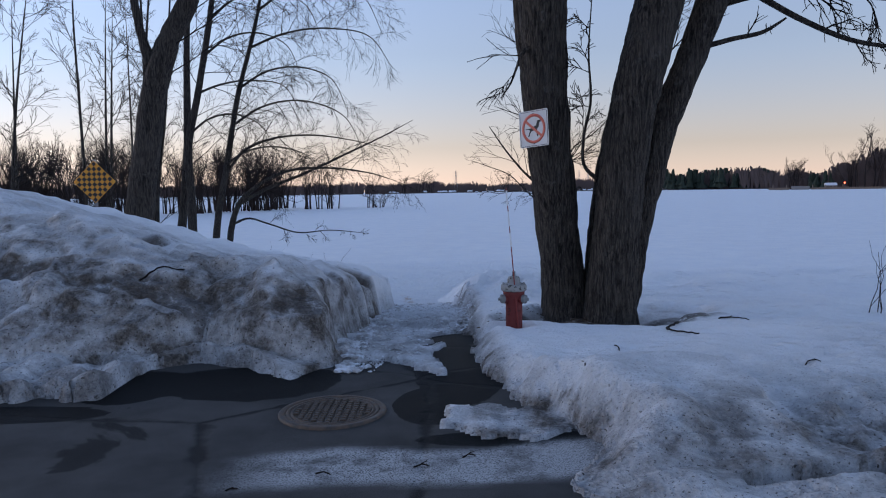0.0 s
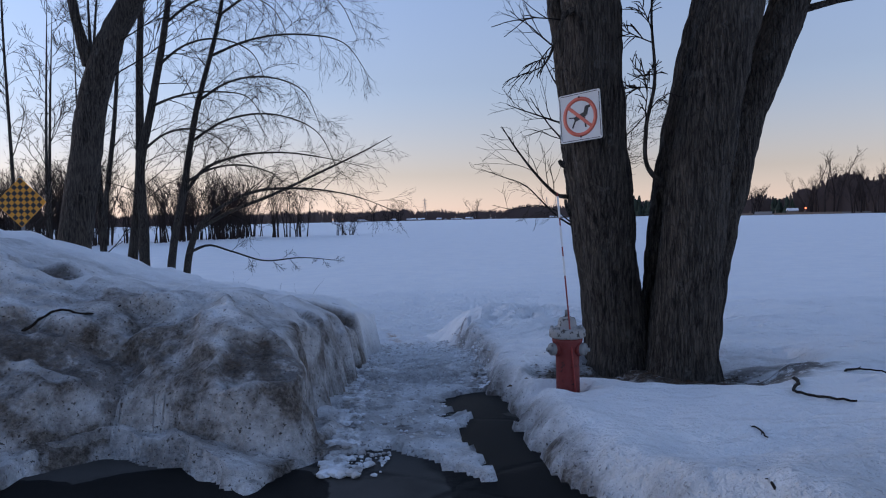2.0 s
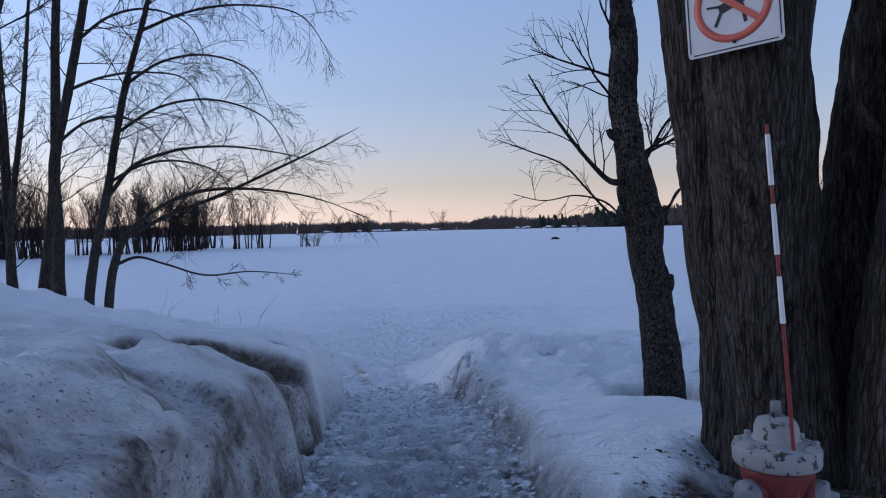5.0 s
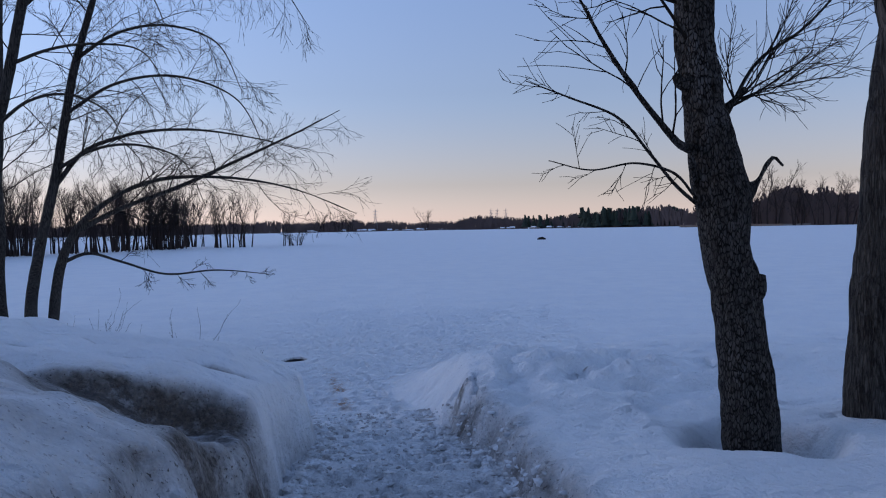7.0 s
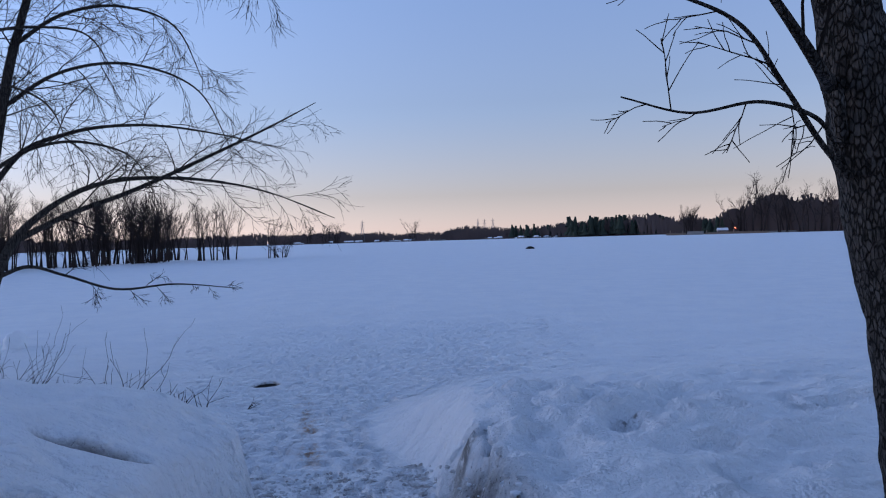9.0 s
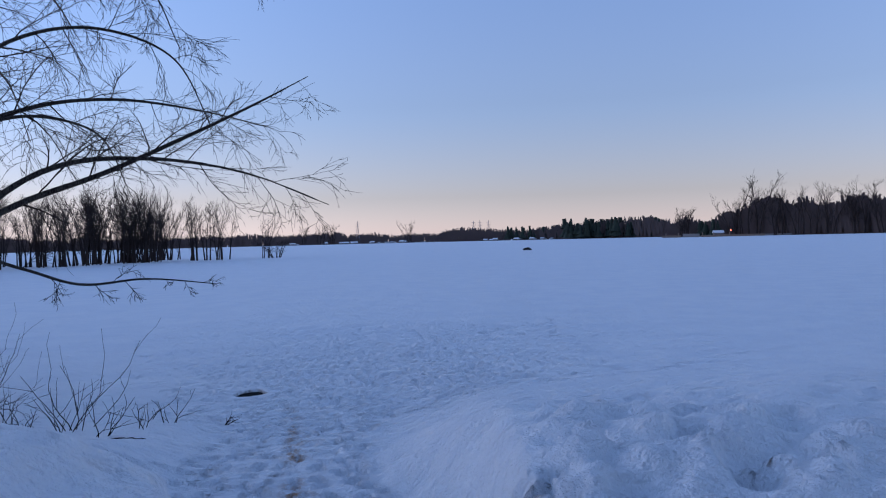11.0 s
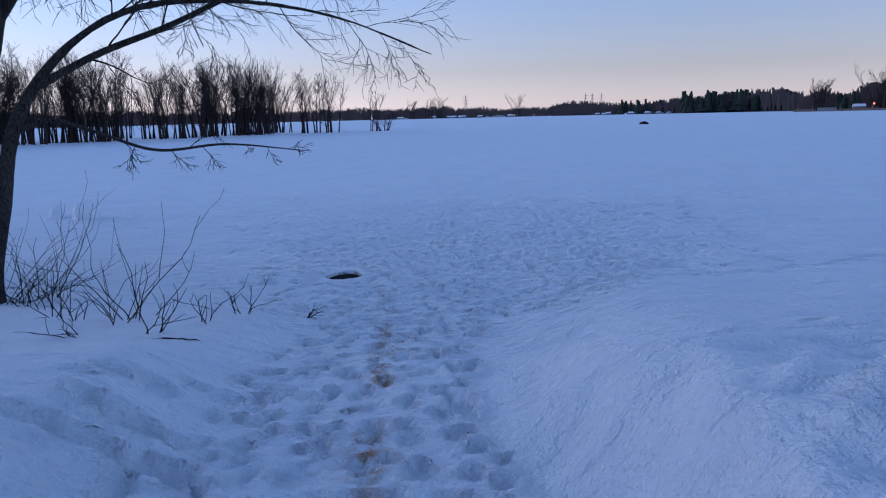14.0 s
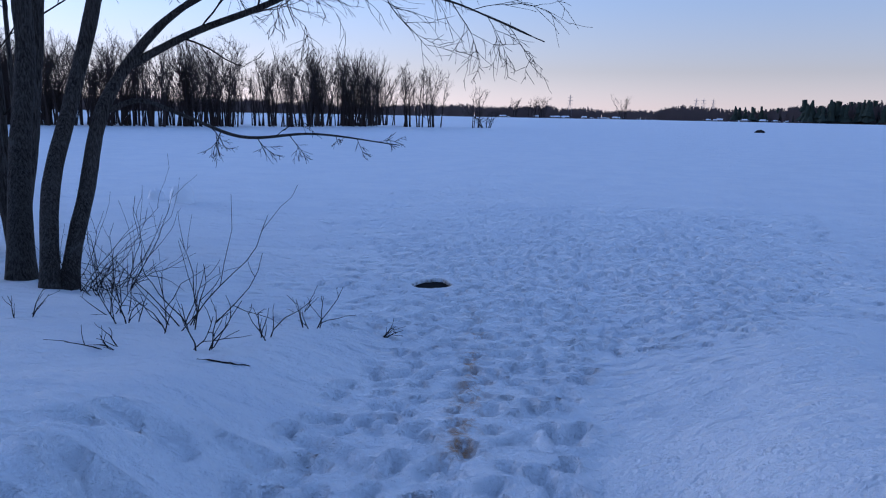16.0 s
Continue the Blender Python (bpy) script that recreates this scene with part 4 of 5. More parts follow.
# ---- wooded spit across the ice ----
def spit_tree(seed, h, stems):
    """Bare many-stemmed tree about h high, one mesh for the stems and one for the twigs."""
    r = np.random.default_rng(seed)
    t = thing("spit_tree", (0, 0, 0), "bare grey tree rising from the frozen spit", "tree", "trees on the spit")
    w, c = Wood(), Wood()
    for k in range(stems):
        b = r.normal(size=2) * 0.5
        l = r.normal(size=2) * 0.21 * h
        b *= 1.6
        kn = [(b[0], b[1], -0.3, 0.16), (b[0] * 1.2 + l[0] * 0.2, b[1] + l[1] * 0.2, 0.4 * h, 0.075), (b[0] + l[0] * 0.6, b[1] + l[1] * 0.6, 0.75 * h, 0.045), (b[0] + l[0], b[1] + l[1], h * r.uniform(0.85, 1.05), 0.02)]
        pts, rad = curve(kn, 0.8)
        w.tube(pts, rad, 5)
        for i in range(12):
            q, d, rr = along(kn, 0.16 + 0.82 * (i + r.random()) / 12)
            ax = r.normal(size=3)
            sprout(c, r, q, d + 0.7 * ax / np.linalg.norm(ax), h * r.uniform(0.14, 0.30), 0.028, 2, 0.5, 0.009, 5)
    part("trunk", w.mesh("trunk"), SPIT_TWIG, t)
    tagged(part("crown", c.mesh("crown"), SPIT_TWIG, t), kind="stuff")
    return t


rnd = random.Random(9)
kinds = [spit_tree(100 + k, 10.0, 4 + k % 3) for k in range(5)]
SPIT_X, SPIT_Y = [-125, -90, -61, -52, -44, -37, -27], [80, 92, 103, 112, 124, 136, 152]
used = 0
for k in range(165):
    s = rnd.random()
    x = -120 + 86.5 * s + rnd.uniform(-1, 1)
    y = float(np.interp(x, SPIT_X, SPIT_Y)) + abs(rnd.gauss(0, 1)) * 12
    sc = rnd.uniform(0.75, 1.15)
    m = pose(x, y, LAKE, 0, 0, rnd.uniform(0, 360))
    ob = kinds[used] if used < len(kinds) else copy_thing(kinds[rnd.randrange(5)], m)
    ob.matrix_basis = m @ Matrix.Diagonal((sc, sc, sc, 1))
    used += 1
# a fan of stems apart from the rest, and low ones near the tip
for kind, x, y, w_, h_ in ((2, -27.5, 147, 1.05, 0.92), (4, -25.0, 148, 1.0, 0.98), (0, -23.0, 149, 0.95, 0.9), (3, -15.6, 152, 0.7, 0.62), (1, -13.5, 154, 0.9, 0.3)):
    ob = copy_thing(kinds[kind], pose(x, y, LAKE))
    ob.matrix_basis = pose(x, y, LAKE, 0, 0, 40 * kind + x) @ Matrix.Diagonal((w_, w_, h_, 1))

# ---- far shores ----
def woods(name, arcs, seed, label, density=1.0):
    """Distant bare woods as one mass of fine upright twigs. arcs: (azimuth, distance, height) knots."""
    r = np.random.default_rng(seed)
    az, ds, hs = (np.array(c, float) for c in zip(*arcs))
    n = int(density * 5200)
    a = np.radians(r.uniform(az[0], az[-1], n))
    D = np.interp(np.degrees(a), az, ds) * (1 + np.abs(r.normal(size=n)) * 0.05)
    lump = np.interp(np.degrees(a), np.linspace(az[0], az[-1], 60), r.uniform(0.7, 1.1, 60))
    H = np.interp(np.degrees(a), az, hs) * lump * r.uniform(0.55, 1.05, n)
    cx, cy = np.sin(a) * D, np.cos(a) * D
    V, Fc = [], []
    for k in range(5):
        ang = r.uniform(-0.5, 0.5, n) * 0.5
        wd = H * r.uniform(0.02, 0.05, n)
        ex, ey = np.cos(a), -np.sin(a)
        z0 = LAKE - 0.2 + H * r.uniform(0, 0.25, n) * (k > 0)
        z1 = LAKE + H * r.uniform(0.7, 1.0, n)
        dx = np.tan(ang) * (z1 - z0)
        for q in ((-wd, z0), (wd, z0)):
            V.append(np.stack([cx + ex * q[0], cy + ey * q[0], q[1]], 1))
        V.append(np.stack([cx + ex * (dx + wd * 0.6), cy + ey * (dx + wd * 0.6) + wd, z1], 1))
        V.append(np.stack([cx + ex * (dx - wd * 0.6), cy + ey * (dx - wd * 0.6) + wd, z1], 1))
        b = 4 * k * n + np.arange(n)
        Fc.append(np.stack([b, b + n, b + 2 * n, b + 3 * n], 1))
    me = mesh_of(name, np.concatenate(V).tolist(), np.concatenate(Fc).tolist(), False)
    me.materials.append(HAZED_TWIG)
    return tagged(new(name, me), label, "woods", kind="stuff")


woods("far_woods", [(-70, 900, 22), (-38, 950, 22), (-20, 1000, 20), (-4, 1000, 17), (3, 1000, 16), (8, 950, 18), (14, 900, 18), (19, 850, 21), (25, 800, 24)], 5, "low bare woods along the far shore")
woods("point_woods", [(24.6, 640, 8), (26, 640, 22), (28, 620, 17), (29.5, 610, 26), (31, 600, 30), (34, 590, 31), (38, 570, 30), (50, 520, 30), (75, 420, 30)], 6, "bare woods on the eastern point", 0.7)

# conifers on the far shore
def conifers(az0, az1, D, h, n, seed):
    r = np.random.default_rng(seed)
    bm = bmesh.new()
    for k in range(n):
        a = radians(r.uniform(az0, az1))
        d = D * r.uniform(0.98, 1.05)
        hh = h * r.uniform(0.45, 0.95)
        for j in range(4):
            z0 = hh * (0.12 + 0.2 * j)
            m = Matrix.Translation((math.sin(a) * d + r.normal() * 0.4, math.cos(a) * d, LAKE + z0 + hh * 0.16)) @ Euler((r.normal() * 0.12, r.normal() * 0.12, r.uniform(0, 3))).to_matrix().to_4x4()
            bmesh.ops.create_cone(bm, segments=6, radius1=hh * 0.25 * (1.05 - 0.20 * j) * r.uniform(0.6, 1.4), radius2=hh * 0.09 * r.uniform(0.3, 1.2), depth=hh * 0.33, matrix=m)
    me = bpy.data.meshes.new("far_conifers")
    bm.to_mesh(me)
    bm.free()
    me.materials.append(CONIFER)
    tagged(new("far_conifers", me), "dark evergreen trees along the far shore", "woods", kind="stuff")


CONIFER = Mat("dark_needles").done((0.035, 0.045, 0.035), 0.95, spec=0.1)
conifers(17.2, 24.6, 840, 24, 90, 71)
conifers(12.5, 17.5, 900, 18, 26, 72)
conifers(26.6, 28.6, 615, 15, 10, 73)

# tall crowns standing over the eastern point and the far woods
for k, (az, d, h) in enumerate(((30.8, 590, 3.9), (29.6, 600, 2.5), (26.2, 625, 2.1), (25.7, 630, 1.9), (32.3, 585, 3.0), (33.6, 580, 2.9), (35.2, 575, 3.0), (37.0, 570, 2.9), (39.0, 560, 2.9), (-1.0, 980, 2.4), (-1.7, 980, 2.3), (5.1, 960, 2.4), (-3.0, 990, 2.2))):
    ob = copy_thing(kinds[k % 5], pose(0, 0, 0))
    tagged(ob, "tall bare tree on the distant shore", group="tall trees on the far shore")
    ob.matrix_basis = pose(math.sin(radians(az)) * d, math.cos(radians(az)) * d, LAKE, 0, 0, 37 * k) @ Matrix.Diagonal((h * 1.25, h * 1.25, h, 1))

# ---- distant buildings, pylons and jetty ----
CLAD = Mat("pale_cladding").done((0.24, 0.22, 0.21), 0.8)
ROOF_SNOW = Mat("snowy_roof").done((0.78, 0.80, 0.84), 0.7)
GLASS_DARK = Mat("dark_window").done((0.02, 0.025, 0.03), 0.15)
STEEL = Mat("galvanised_steel").done((0.22, 0.22, 0.24), 0.5, 0.6)
TIMBER = Mat("weathered_timber").done((0.22, 0.16, 0.12), 0.85)
LAMP_RED = Mat("red_lamp")
LAMP_RED.b.inputs["Emission Color"].default_value = (1, 0.12, 0.05, 1)
LAMP_RED.b.inputs["Emission Strength"].default_value = 3.0
LAMP_RED = LAMP_RED.done((0.5, 0.05, 0.03), 0.4)


def far_house(w, dp, h):
    t = thing("lake_house", (0, 0, 0), "pale house with a snowy roof on the far shore", "house", "houses on the far shore")
    b = bmesh.new()
    box(b, (w, dp, h), (0, 0, h / 2))
    part("wall", b, CLAD, t)
    b = bmesh.new()
    v = [b.verts.new(c) for c in ((-w / 2 - .4, -dp / 2 - .4, h), (w / 2 + .4, -dp / 2 - .4, h), (w / 2 + .4, dp / 2 + .4, h), (-w / 2 - .4, dp / 2 + .4, h), (-w / 2 - .4, 0, h + dp * 0.32), (w / 2 + .4, 0, h + dp * 0.32))]
    for f in ((0, 1, 5, 4), (2, 3, 4, 5), (0, 4, 3), (1, 2, 5), (3, 2, 1, 0)):
        b.faces.new([v[i] for i in f])
    part("roof", b, ROOF_SNOW, t)
    for i in range(3):
        b = bmesh.new()
        box(b, (w * 0.16, 0.15, h * 0.4), (w * (i - 1) * 0.3, -dp / 2 - 0.05, h * 0.55))
        part("window", b, GLASS_DARK, t)
    return t


rnd = random.Random(77)
first = far_house(11, 9, 3.6)
for k in range(40):
    az = rnd.choice((rnd.uniform(-5.2, 1.5), rnd.uniform(1.5, 5.5), rnd.uniform(11, 17)))
    d = rnd.uniform(960, 1005) if az < 8 else rnd.uniform(865, 900)
    sc = rnd.uniform(0.28, 0.55)
    m = pose(math.sin(radians(az)) * d, math.cos(radians(az)) * d, LAKE - 0.05, 0, 0, -az + rnd.uniform(-40, 40))
    ob = first if k == 0 else copy_thing(first, m)
    ob.matrix_basis = m @ Matrix.Diagonal((sc, sc, sc, 1))


def pylon(az, d, h, label):
    t = thing("pylon", (math.sin(radians(az)) * d, math.cos(radians(az)) * d, LAKE), label, "pylon", "power pylons", turn=-az)
    half = h * 0.1
    for sx, sy in ((-1, -1), (1, -1), (1, 1), (-1, 1)):
        w = Wood()
        w.tube([(sx * half, sy * half, 0), (sx * half * 0.35, sy * half * 0.35, h * 0.6), (sx * 0.2, sy * 0.2, h)], [0.32, 0.26, 0.2], 4)
        part("leg", w.mesh("leg"), STEEL, t)
    w = Wood()
    for k in range(7):
        z0, z1 = h * k / 8, h * (k + 1) / 8
        a, b = half * max(0.08, 1 - 1.05 * z0 / h), half * max(0.08, 1 - 1.05 * z1 / h)
        w.tube([(-a, -a, z0), (b, -b, z1)], [0.16, 0.16], 3)
        w.tube([(a, -a, z0), (-b, -b, z1)], [0.16, 0.16], 3)
    part("bracing", w.mesh("bracing"), STEEL, t)
    for z in (0.62, 0.76, 0.9):
        w = Wood()
        w.tube([(-half * 1.1, 0, h * z), (half * 1.1, 0, h * z)], [0.2, 0.2], 4)
        part("crossarm", w.mesh("crossarm"), STEEL, t)


pylon(1.04, 1010, 31, "lattice steel power pylon above the far woods")
for az in (10.2, 10.7, 11.38):
    pylon(az, 1300, 36, "distant lattice power pylon beyond the woods")

# jetty and sheds on the point
jet = thing("jetty", (math.sin(radians(26.4)) * 585, math.cos(radians(26.4)) * 585, LAKE), "low timber and stone jetty on the eastern point", "jetty", turn=-26.4)
for k, (x, w_, h_, mat_) in enumerate(((-14, 14, 1.6, TIMBER), (0, 12, 2.6, CLAD), (12, 10, 1.4, TIMBER), (24, 14, 1.8, TIMBER), (41, 20, 1.5, TIMBER), (60, 18, 1.3, CLAD))):
    b = bmesh.new()
    box(b, (w_, 6, h_), (x, 0, h_ / 2), 0.2)
    part("quay_wall", b, mat_, jet)
for x in (-18, -9, 8, 16, 27):
    b = bmesh.new()
    lathe(b, [(0.3, -0.3), (0.26, 3.4)], 8, Matrix.Translation((x, -3.3, 0)))
    part("mooring_post", b, TIMBER, jet)
shed = far_house(7, 6, 2.8)
shed.name = "boat_shed"
tagged(shed, "small pale boat shed behind the jetty", "shed")
shed.matrix_basis = pose(math.sin(radians(28.3)) * 592, math.cos(radians(28.3)) * 592, LAKE, 0, 0, -20)
post = thing("signal_post", (math.sin(radians(29.15)) * 583, math.cos(radians(29.15)) * 583, LAKE), "short post with a glowing red lamp by the jetty", "lamp post")
b = bmesh.new()
lathe(b, [(0.12, 0), (0.1, 4)], 8)
part("pole", b, STEEL, post)
b = bmesh.new()
lathe(b, [(0.3, 4), (0.45, 4.3), (0.45, 4.8), (0.2, 5.1)], 10)
part("lamp", b, LAMP_RED, post, "glowing red lamp")

# ---- fire hydrant with its snow marker ----
def paint(name, color, chip, amount=0.62, rough=0.55):
    w = Mat(name)
    n = w.noise(22, 5, 0.65)
    c = w.mix(w.ramp(w.noise(4, 3), (0.3, 0.0), (0.7, 0.35)), color, tuple(v * 0.62 for v in color))
    c = w.mix(w.ramp(n, (amount, 0.0), (amount + 0.03, 1.0)), c, chip)
    return w.done(c, w.ramp(n, (0.4, rough), (0.7, 0.85)), normal=w.bump(n, 0.003, 0.5))


RED = paint("faded_red_paint", (0.16, 0.020, 0.018), (0.05, 0.018, 0.016), 0.60)
WHITE = paint("chipped_white_paint", (0.30, 0.30, 0.295), (0.05, 0.047, 0.044), 0.57)
METAL_NUT = paint("worn_nozzle_metal", (0.20, 0.21, 0.215), (0.05, 0.045, 0.04), 0.58, 0.35)
hyd = thing("fire_hydrant", (0.755, 7.76, -0.155), "red fire hydrant with a chipped white bonnet in melted snow", "fire hydrant")
b = bmesh.new()
lathe(b, [(0.098, 0), (0.098, 0.05), (0.088, 0.07), (0.088, 0.20), (0.090, 0.22), (0.090, 0.50), (0.098, 0.56), (0.116, 0.63), (0.118, 0.66)], 40)
part("barrel", b, RED, hyd)
b = bmesh.new()
lathe(b, [(0.118, 0.655), (0.136, 0.662), (0.140, 0.672), (0.140, 0.712), (0.134, 0.724), (0.105, 0.735), (0.09, 0.742)], 40)
bonnet = part("bonnet", b, WHITE, hyd, "chipped white cast bonnet flange")
for k in range(8):
    b = bmesh.new()
    a = math.radians(45 * k + 20)
    lathe(b, [(0.013, 0.72), (0.013, 0.738), (0.009, 0.742)], 6, Matrix.Translation((0.120 * math.cos(a), 0.120 * math.sin(a), 0)))
    part("bolt", b, WHITE, bonnet)
b = bmesh.new()
lathe(b, [(0.084, 0.735), (0.078, 0.742), (0.072, 0.748), (0.070, 0.785), (0.066, 0.790), (0.066, 0.796), (0.060, 0.808), (0.035, 0.815), (0.028, 0.82)], 32)
part("dome", b, WHITE, hyd, "white dome cap")
b = bmesh.new()
lathe(b, [(0.020, 0.82), (0.018, 0.865), (0.012, 0.87)], 5)
part("operating_nut", b, METAL_NUT, hyd)
for side in (0, 1):
    ang = -38 if side == 0 else 200
    m = pose(0, 0, 0.575, 0, 0, ang) @ pose(0.085, 0, 0, 0, 90, 0)
    b = bmesh.new()
    lathe(b, [(0.052, 0), (0.052, 0.03), (0.046, 0.034)], 24, m)
    noz = part("nozzle", b, RED, hyd)
    b = bmesh.new()
    lathe(b, [(0.047, 0.03), (0.049, 0.036), (0.049, 0.062), (0.040, 0.070), (0.018, 0.074), (0.016, 0.098), (0.012, 0.1)], 12, m)
    part("cap", b, METAL_NUT, noz, "grey metal outlet cap with a nut")
b = bmesh.new()
lathe(b, [(0.093, 0.135), (0.095, 0.138), (0.095, 0.150), (0.093, 0.153)], 40, cap=False)
part("strap", b, WHITE, hyd, "white strap holding the marker")
b = bmesh.new()
box(b, (0.026, 0.016, 0.075), (0.035, -0.098, 0.155), 0.003)
part("bracket", b, WHITE, hyd, "white clip of the marker rod")
rod0, rod1 = Vector((0.045, -0.10, 0.15)), Vector((-0.085, -0.11, 1.775))
ROD_WHITE = Mat("white_reflective_band").done((0.75, 0.75, 0.75), 0.45)
ROD_RED = Mat("red_rod").done((0.24, 0.03, 0.025), 0.5)
rod = part("marker_rod", bmesh.new(), ROD_RED, hyd, "thin red and white snow marker rod")
w = Wood()
w.tube([rod0, rod0.lerp(rod1, 0.5), rod1], [0.0065, 0.006, 0.005], 10)
rod.data = w.mesh("marker_rod")
rod.data.materials.append(ROD_RED)
zspan = rod1.z - rod0.z
for z0, z1 in ((1.145, 1.295), (1.365, 1.525), (1.585, 1.745)):
    w = Wood()
    p0, p1 = rod0.lerp(rod1, (z0 - rod0.z) / zspan), rod0.lerp(rod1, (z1 - rod0.z) / zspan)
    w.tube([p0, p0.lerp(p1, 0.5), p1], [0.0085, 0.008, 0.0075], 10)
    part("white_band", w.mesh("white_band"), ROD_WHITE, rod)

# ---- signs ----
def plate(bm, w, h, t, r, y=0.0, seg=6):
    """Rounded plate in the xz plane, facing -y."""
    pts = []
    for cx, cz, a0 in ((w / 2 - r, h / 2 - r, 0), (-w / 2 + r, h / 2 - r, 90), (-w / 2 + r, -h / 2 + r, 180), (w / 2 - r, -h / 2 + r, 270)):
        for k in range(seg + 1):
            a = math.radians(a0 + 90 * k / seg)
            pts.append((cx + r * math.cos(a), cz + r * math.sin(a)))
    f = [bm.verts.new((x, y - t / 2, z)) for x, z in pts]
    g = [bm.verts.new((x, y + t / 2, z)) for x, z in pts]
    bm.faces.new(f[::-1])
    bm.faces.new(g)
    n = len(pts)
    for k in range(n):
        bm.faces.new((f[k], f[(k + 1) % n], g[(k + 1) % n], g[k]))


def ring(bm, r0, r1, y, t, sides=48):
    m = Matrix.Translation((0, y, 0)) @ pose(0, 0, 0, 90, 0, 0)
    lathe(bm, [(r0, 0), (r1, 0), (r1, t), (r0, t), (r0, 0)], sides, m, cap=False)


def flat_paint(name, color):
    w = Mat(name)
    return w.done(w.mix(w.ramp(w.noise(9, 5, 0.6), (0.4, 0.0), (0.75, 0.4)), color, tuple(v * 0.7 for v in color)), 0.5, normal=w.bump(w.noise(40, 2), 0.001, 0.3))


SIGN_WHITE = flat_paint("sign_white", (0.68, 0.68, 0.68))
SIGN_RED = flat_paint("faded_sign_red", (0.62, 0.13, 0.085))
SIGN_BLACK = flat_paint("sign_black", (0.015, 0.015, 0.017))
SIGN_AMBER = flat_paint("sign_amber", (0.62, 0.27, 0.02))
sign = thing("prohibition_sign", (1.08, 8.48, 2.315), "square white sign with a red ring on the trunk", "sign")
sign.matrix_basis = pose(1.10, 8.69, 2.325, 0, -3, -46)
W = 0.435
b = bmesh.new()
plate(b, W, W, 0.004, 0.02)
part("plate", b, SIGN_WHITE, sign)
b = bmesh.new()
for x, z, sx, sz in ((0, 1, 1, 0), (0, -1, 1, 0), (1, 0, 0, 1), (-1, 0, 0, 1)):
    o = W / 2 - 0.013
    box(b, (0.005 + sx * (2 * o - 0.03), 0.002, 0.005 + sz * (2 * o - 0.03)), (x * o, -0.003, z * o))
part("border", b, SIGN_BLACK, sign, "thin black border line")
b = bmesh.new()
ring(b, 0.143, 0.178, -0.002, 0.0026)
part("ring", b, SIGN_RED, sign, "faded red ring")
b = bmesh.new()
box(b, (0.295, 0.0016, 0.03), (0, -0.0052, 0), m=pose(0, 0, 0, 0, 40, 0))
part("slash", b, SIGN_RED, sign, "faded red diagonal bar")
b = bmesh.new()
for sx, sz, x, z, tilt in ((v * 1.2 if k < 4 else v for k, v in enumerate(q5)) for q5 in ((0.105, 0.036, 0.0, 0.0, -18), (0.034, 0.06, 0.055, 0.04, 18), (0.045, 0.022, 0.07, 0.066, -8), (0.055, 0.009, -0.07, 0.0, 6), (0.013, 0.072, -0.052, -0.045, 26), (0.013, 0.075, 0.042, -0.045, -8))):
    box(b, (sx, 0.0014, sz), (0, 0, 0), m=Matrix.Translation((x, -0.0035, z)) @ pose(0, 0, 0, 0, tilt, 0))
part("pictogram", b, SIGN_BLACK, sign, "plain black pictogram bars")
for z in (0.178, -0.178):
    b = bmesh.new()
    lathe(b, [(0.009, 0), (0.008, 0.005), (0.004, 0.007)], 8, Matrix.Translation((0, -0.003, z)) @ pose(0, 0, 0, 90, 0, 0))
    part("bolt", b, SIGN_BLACK, sign)
b = bmesh.new()
box(b, (0.05, 0.10, 0.34), (0.06, 0.055, 0))
part("backing_block", b, TIMBER, sign)

chk = thing("checkered_sign", (-8.12, 16.8, -0.4), "amber and black checkered diamond sign on a post", "sign")
b = bmesh.new()
box(b, (0.06, 0.05, 3.1), (0, 0.04, 1.3), 0.008)
part("post", b, STEEL, chk)
m45 = Matrix.Translation((0, 0, 2.33)) @ pose(0, 0, 0, 0, 45, 0)
b = bmesh.new()
plate(b, 0.70, 0.70, 0.006, 0.03)
bmesh.ops.transform(b, matrix=m45, verts=b.verts)
panel = part("panel", b, SIGN_AMBER, chk)
b = bmesh.new()
for i in range(8):
    for j in range(8):
        if (i + j) % 2:
            box(b, (0.083, 0.003, 0.083), ((i - 3.5) * 0.084, -0.005, (j - 3.5) * 0.084))
bmesh.ops.transform(b, matrix=m45, verts=b.verts)
part("checks", b, SIGN_BLACK, panel, "black squares of the checker")

# ---- manhole ----
def iron():
    w = Mat("rusty_cast_iron")
    n = w.noise(14, 5, 0.65)
    c = w.mix(w.ramp(n, (0.35, 0.0), (0.68, 1.0)), (0.05, 0.043, 0.037), (0.16, 0.11, 0.078))
    return w.done(c, w.ramp(n, (0.3, 0.45), (0.7, 0.8)), 0.35, w.bump(w.noise(90, 3), 0.002, 0.6))


IRON = iron()
man = thing("manhole_cover", (-0.83, 5.13, 0.004), "round rusty iron manhole cover set in the asphalt", "manhole cover")
b = bmesh.new()
lathe(b, [(0.345, -0.03), (0.345, 0.012), (0.385, 0.012), (0.392, 0.006), (0.392, -0.03)], 64, cap=False)
part("frame", b, IRON, man)
b = bmesh.new()
lathe(b, [(0.338, -0.03), (0.338, 0.010), (0.318, 0.011), (0.316, 0.002), (0.302, 0.002), (0.300, 0.010), (0.286, 0.010), (0.284, -0.002), (0.001, -0.002)], 64)
cover = part("cover", b, IRON, man)
b = bmesh.new()
box(b, (0.038, 0.038, 0.014), (0, 0, 0.004), 0.004)
stud = bpy.data.meshes.new("stud")
b.to_mesh(stud)
b.free()
stud.materials.append(IRON)
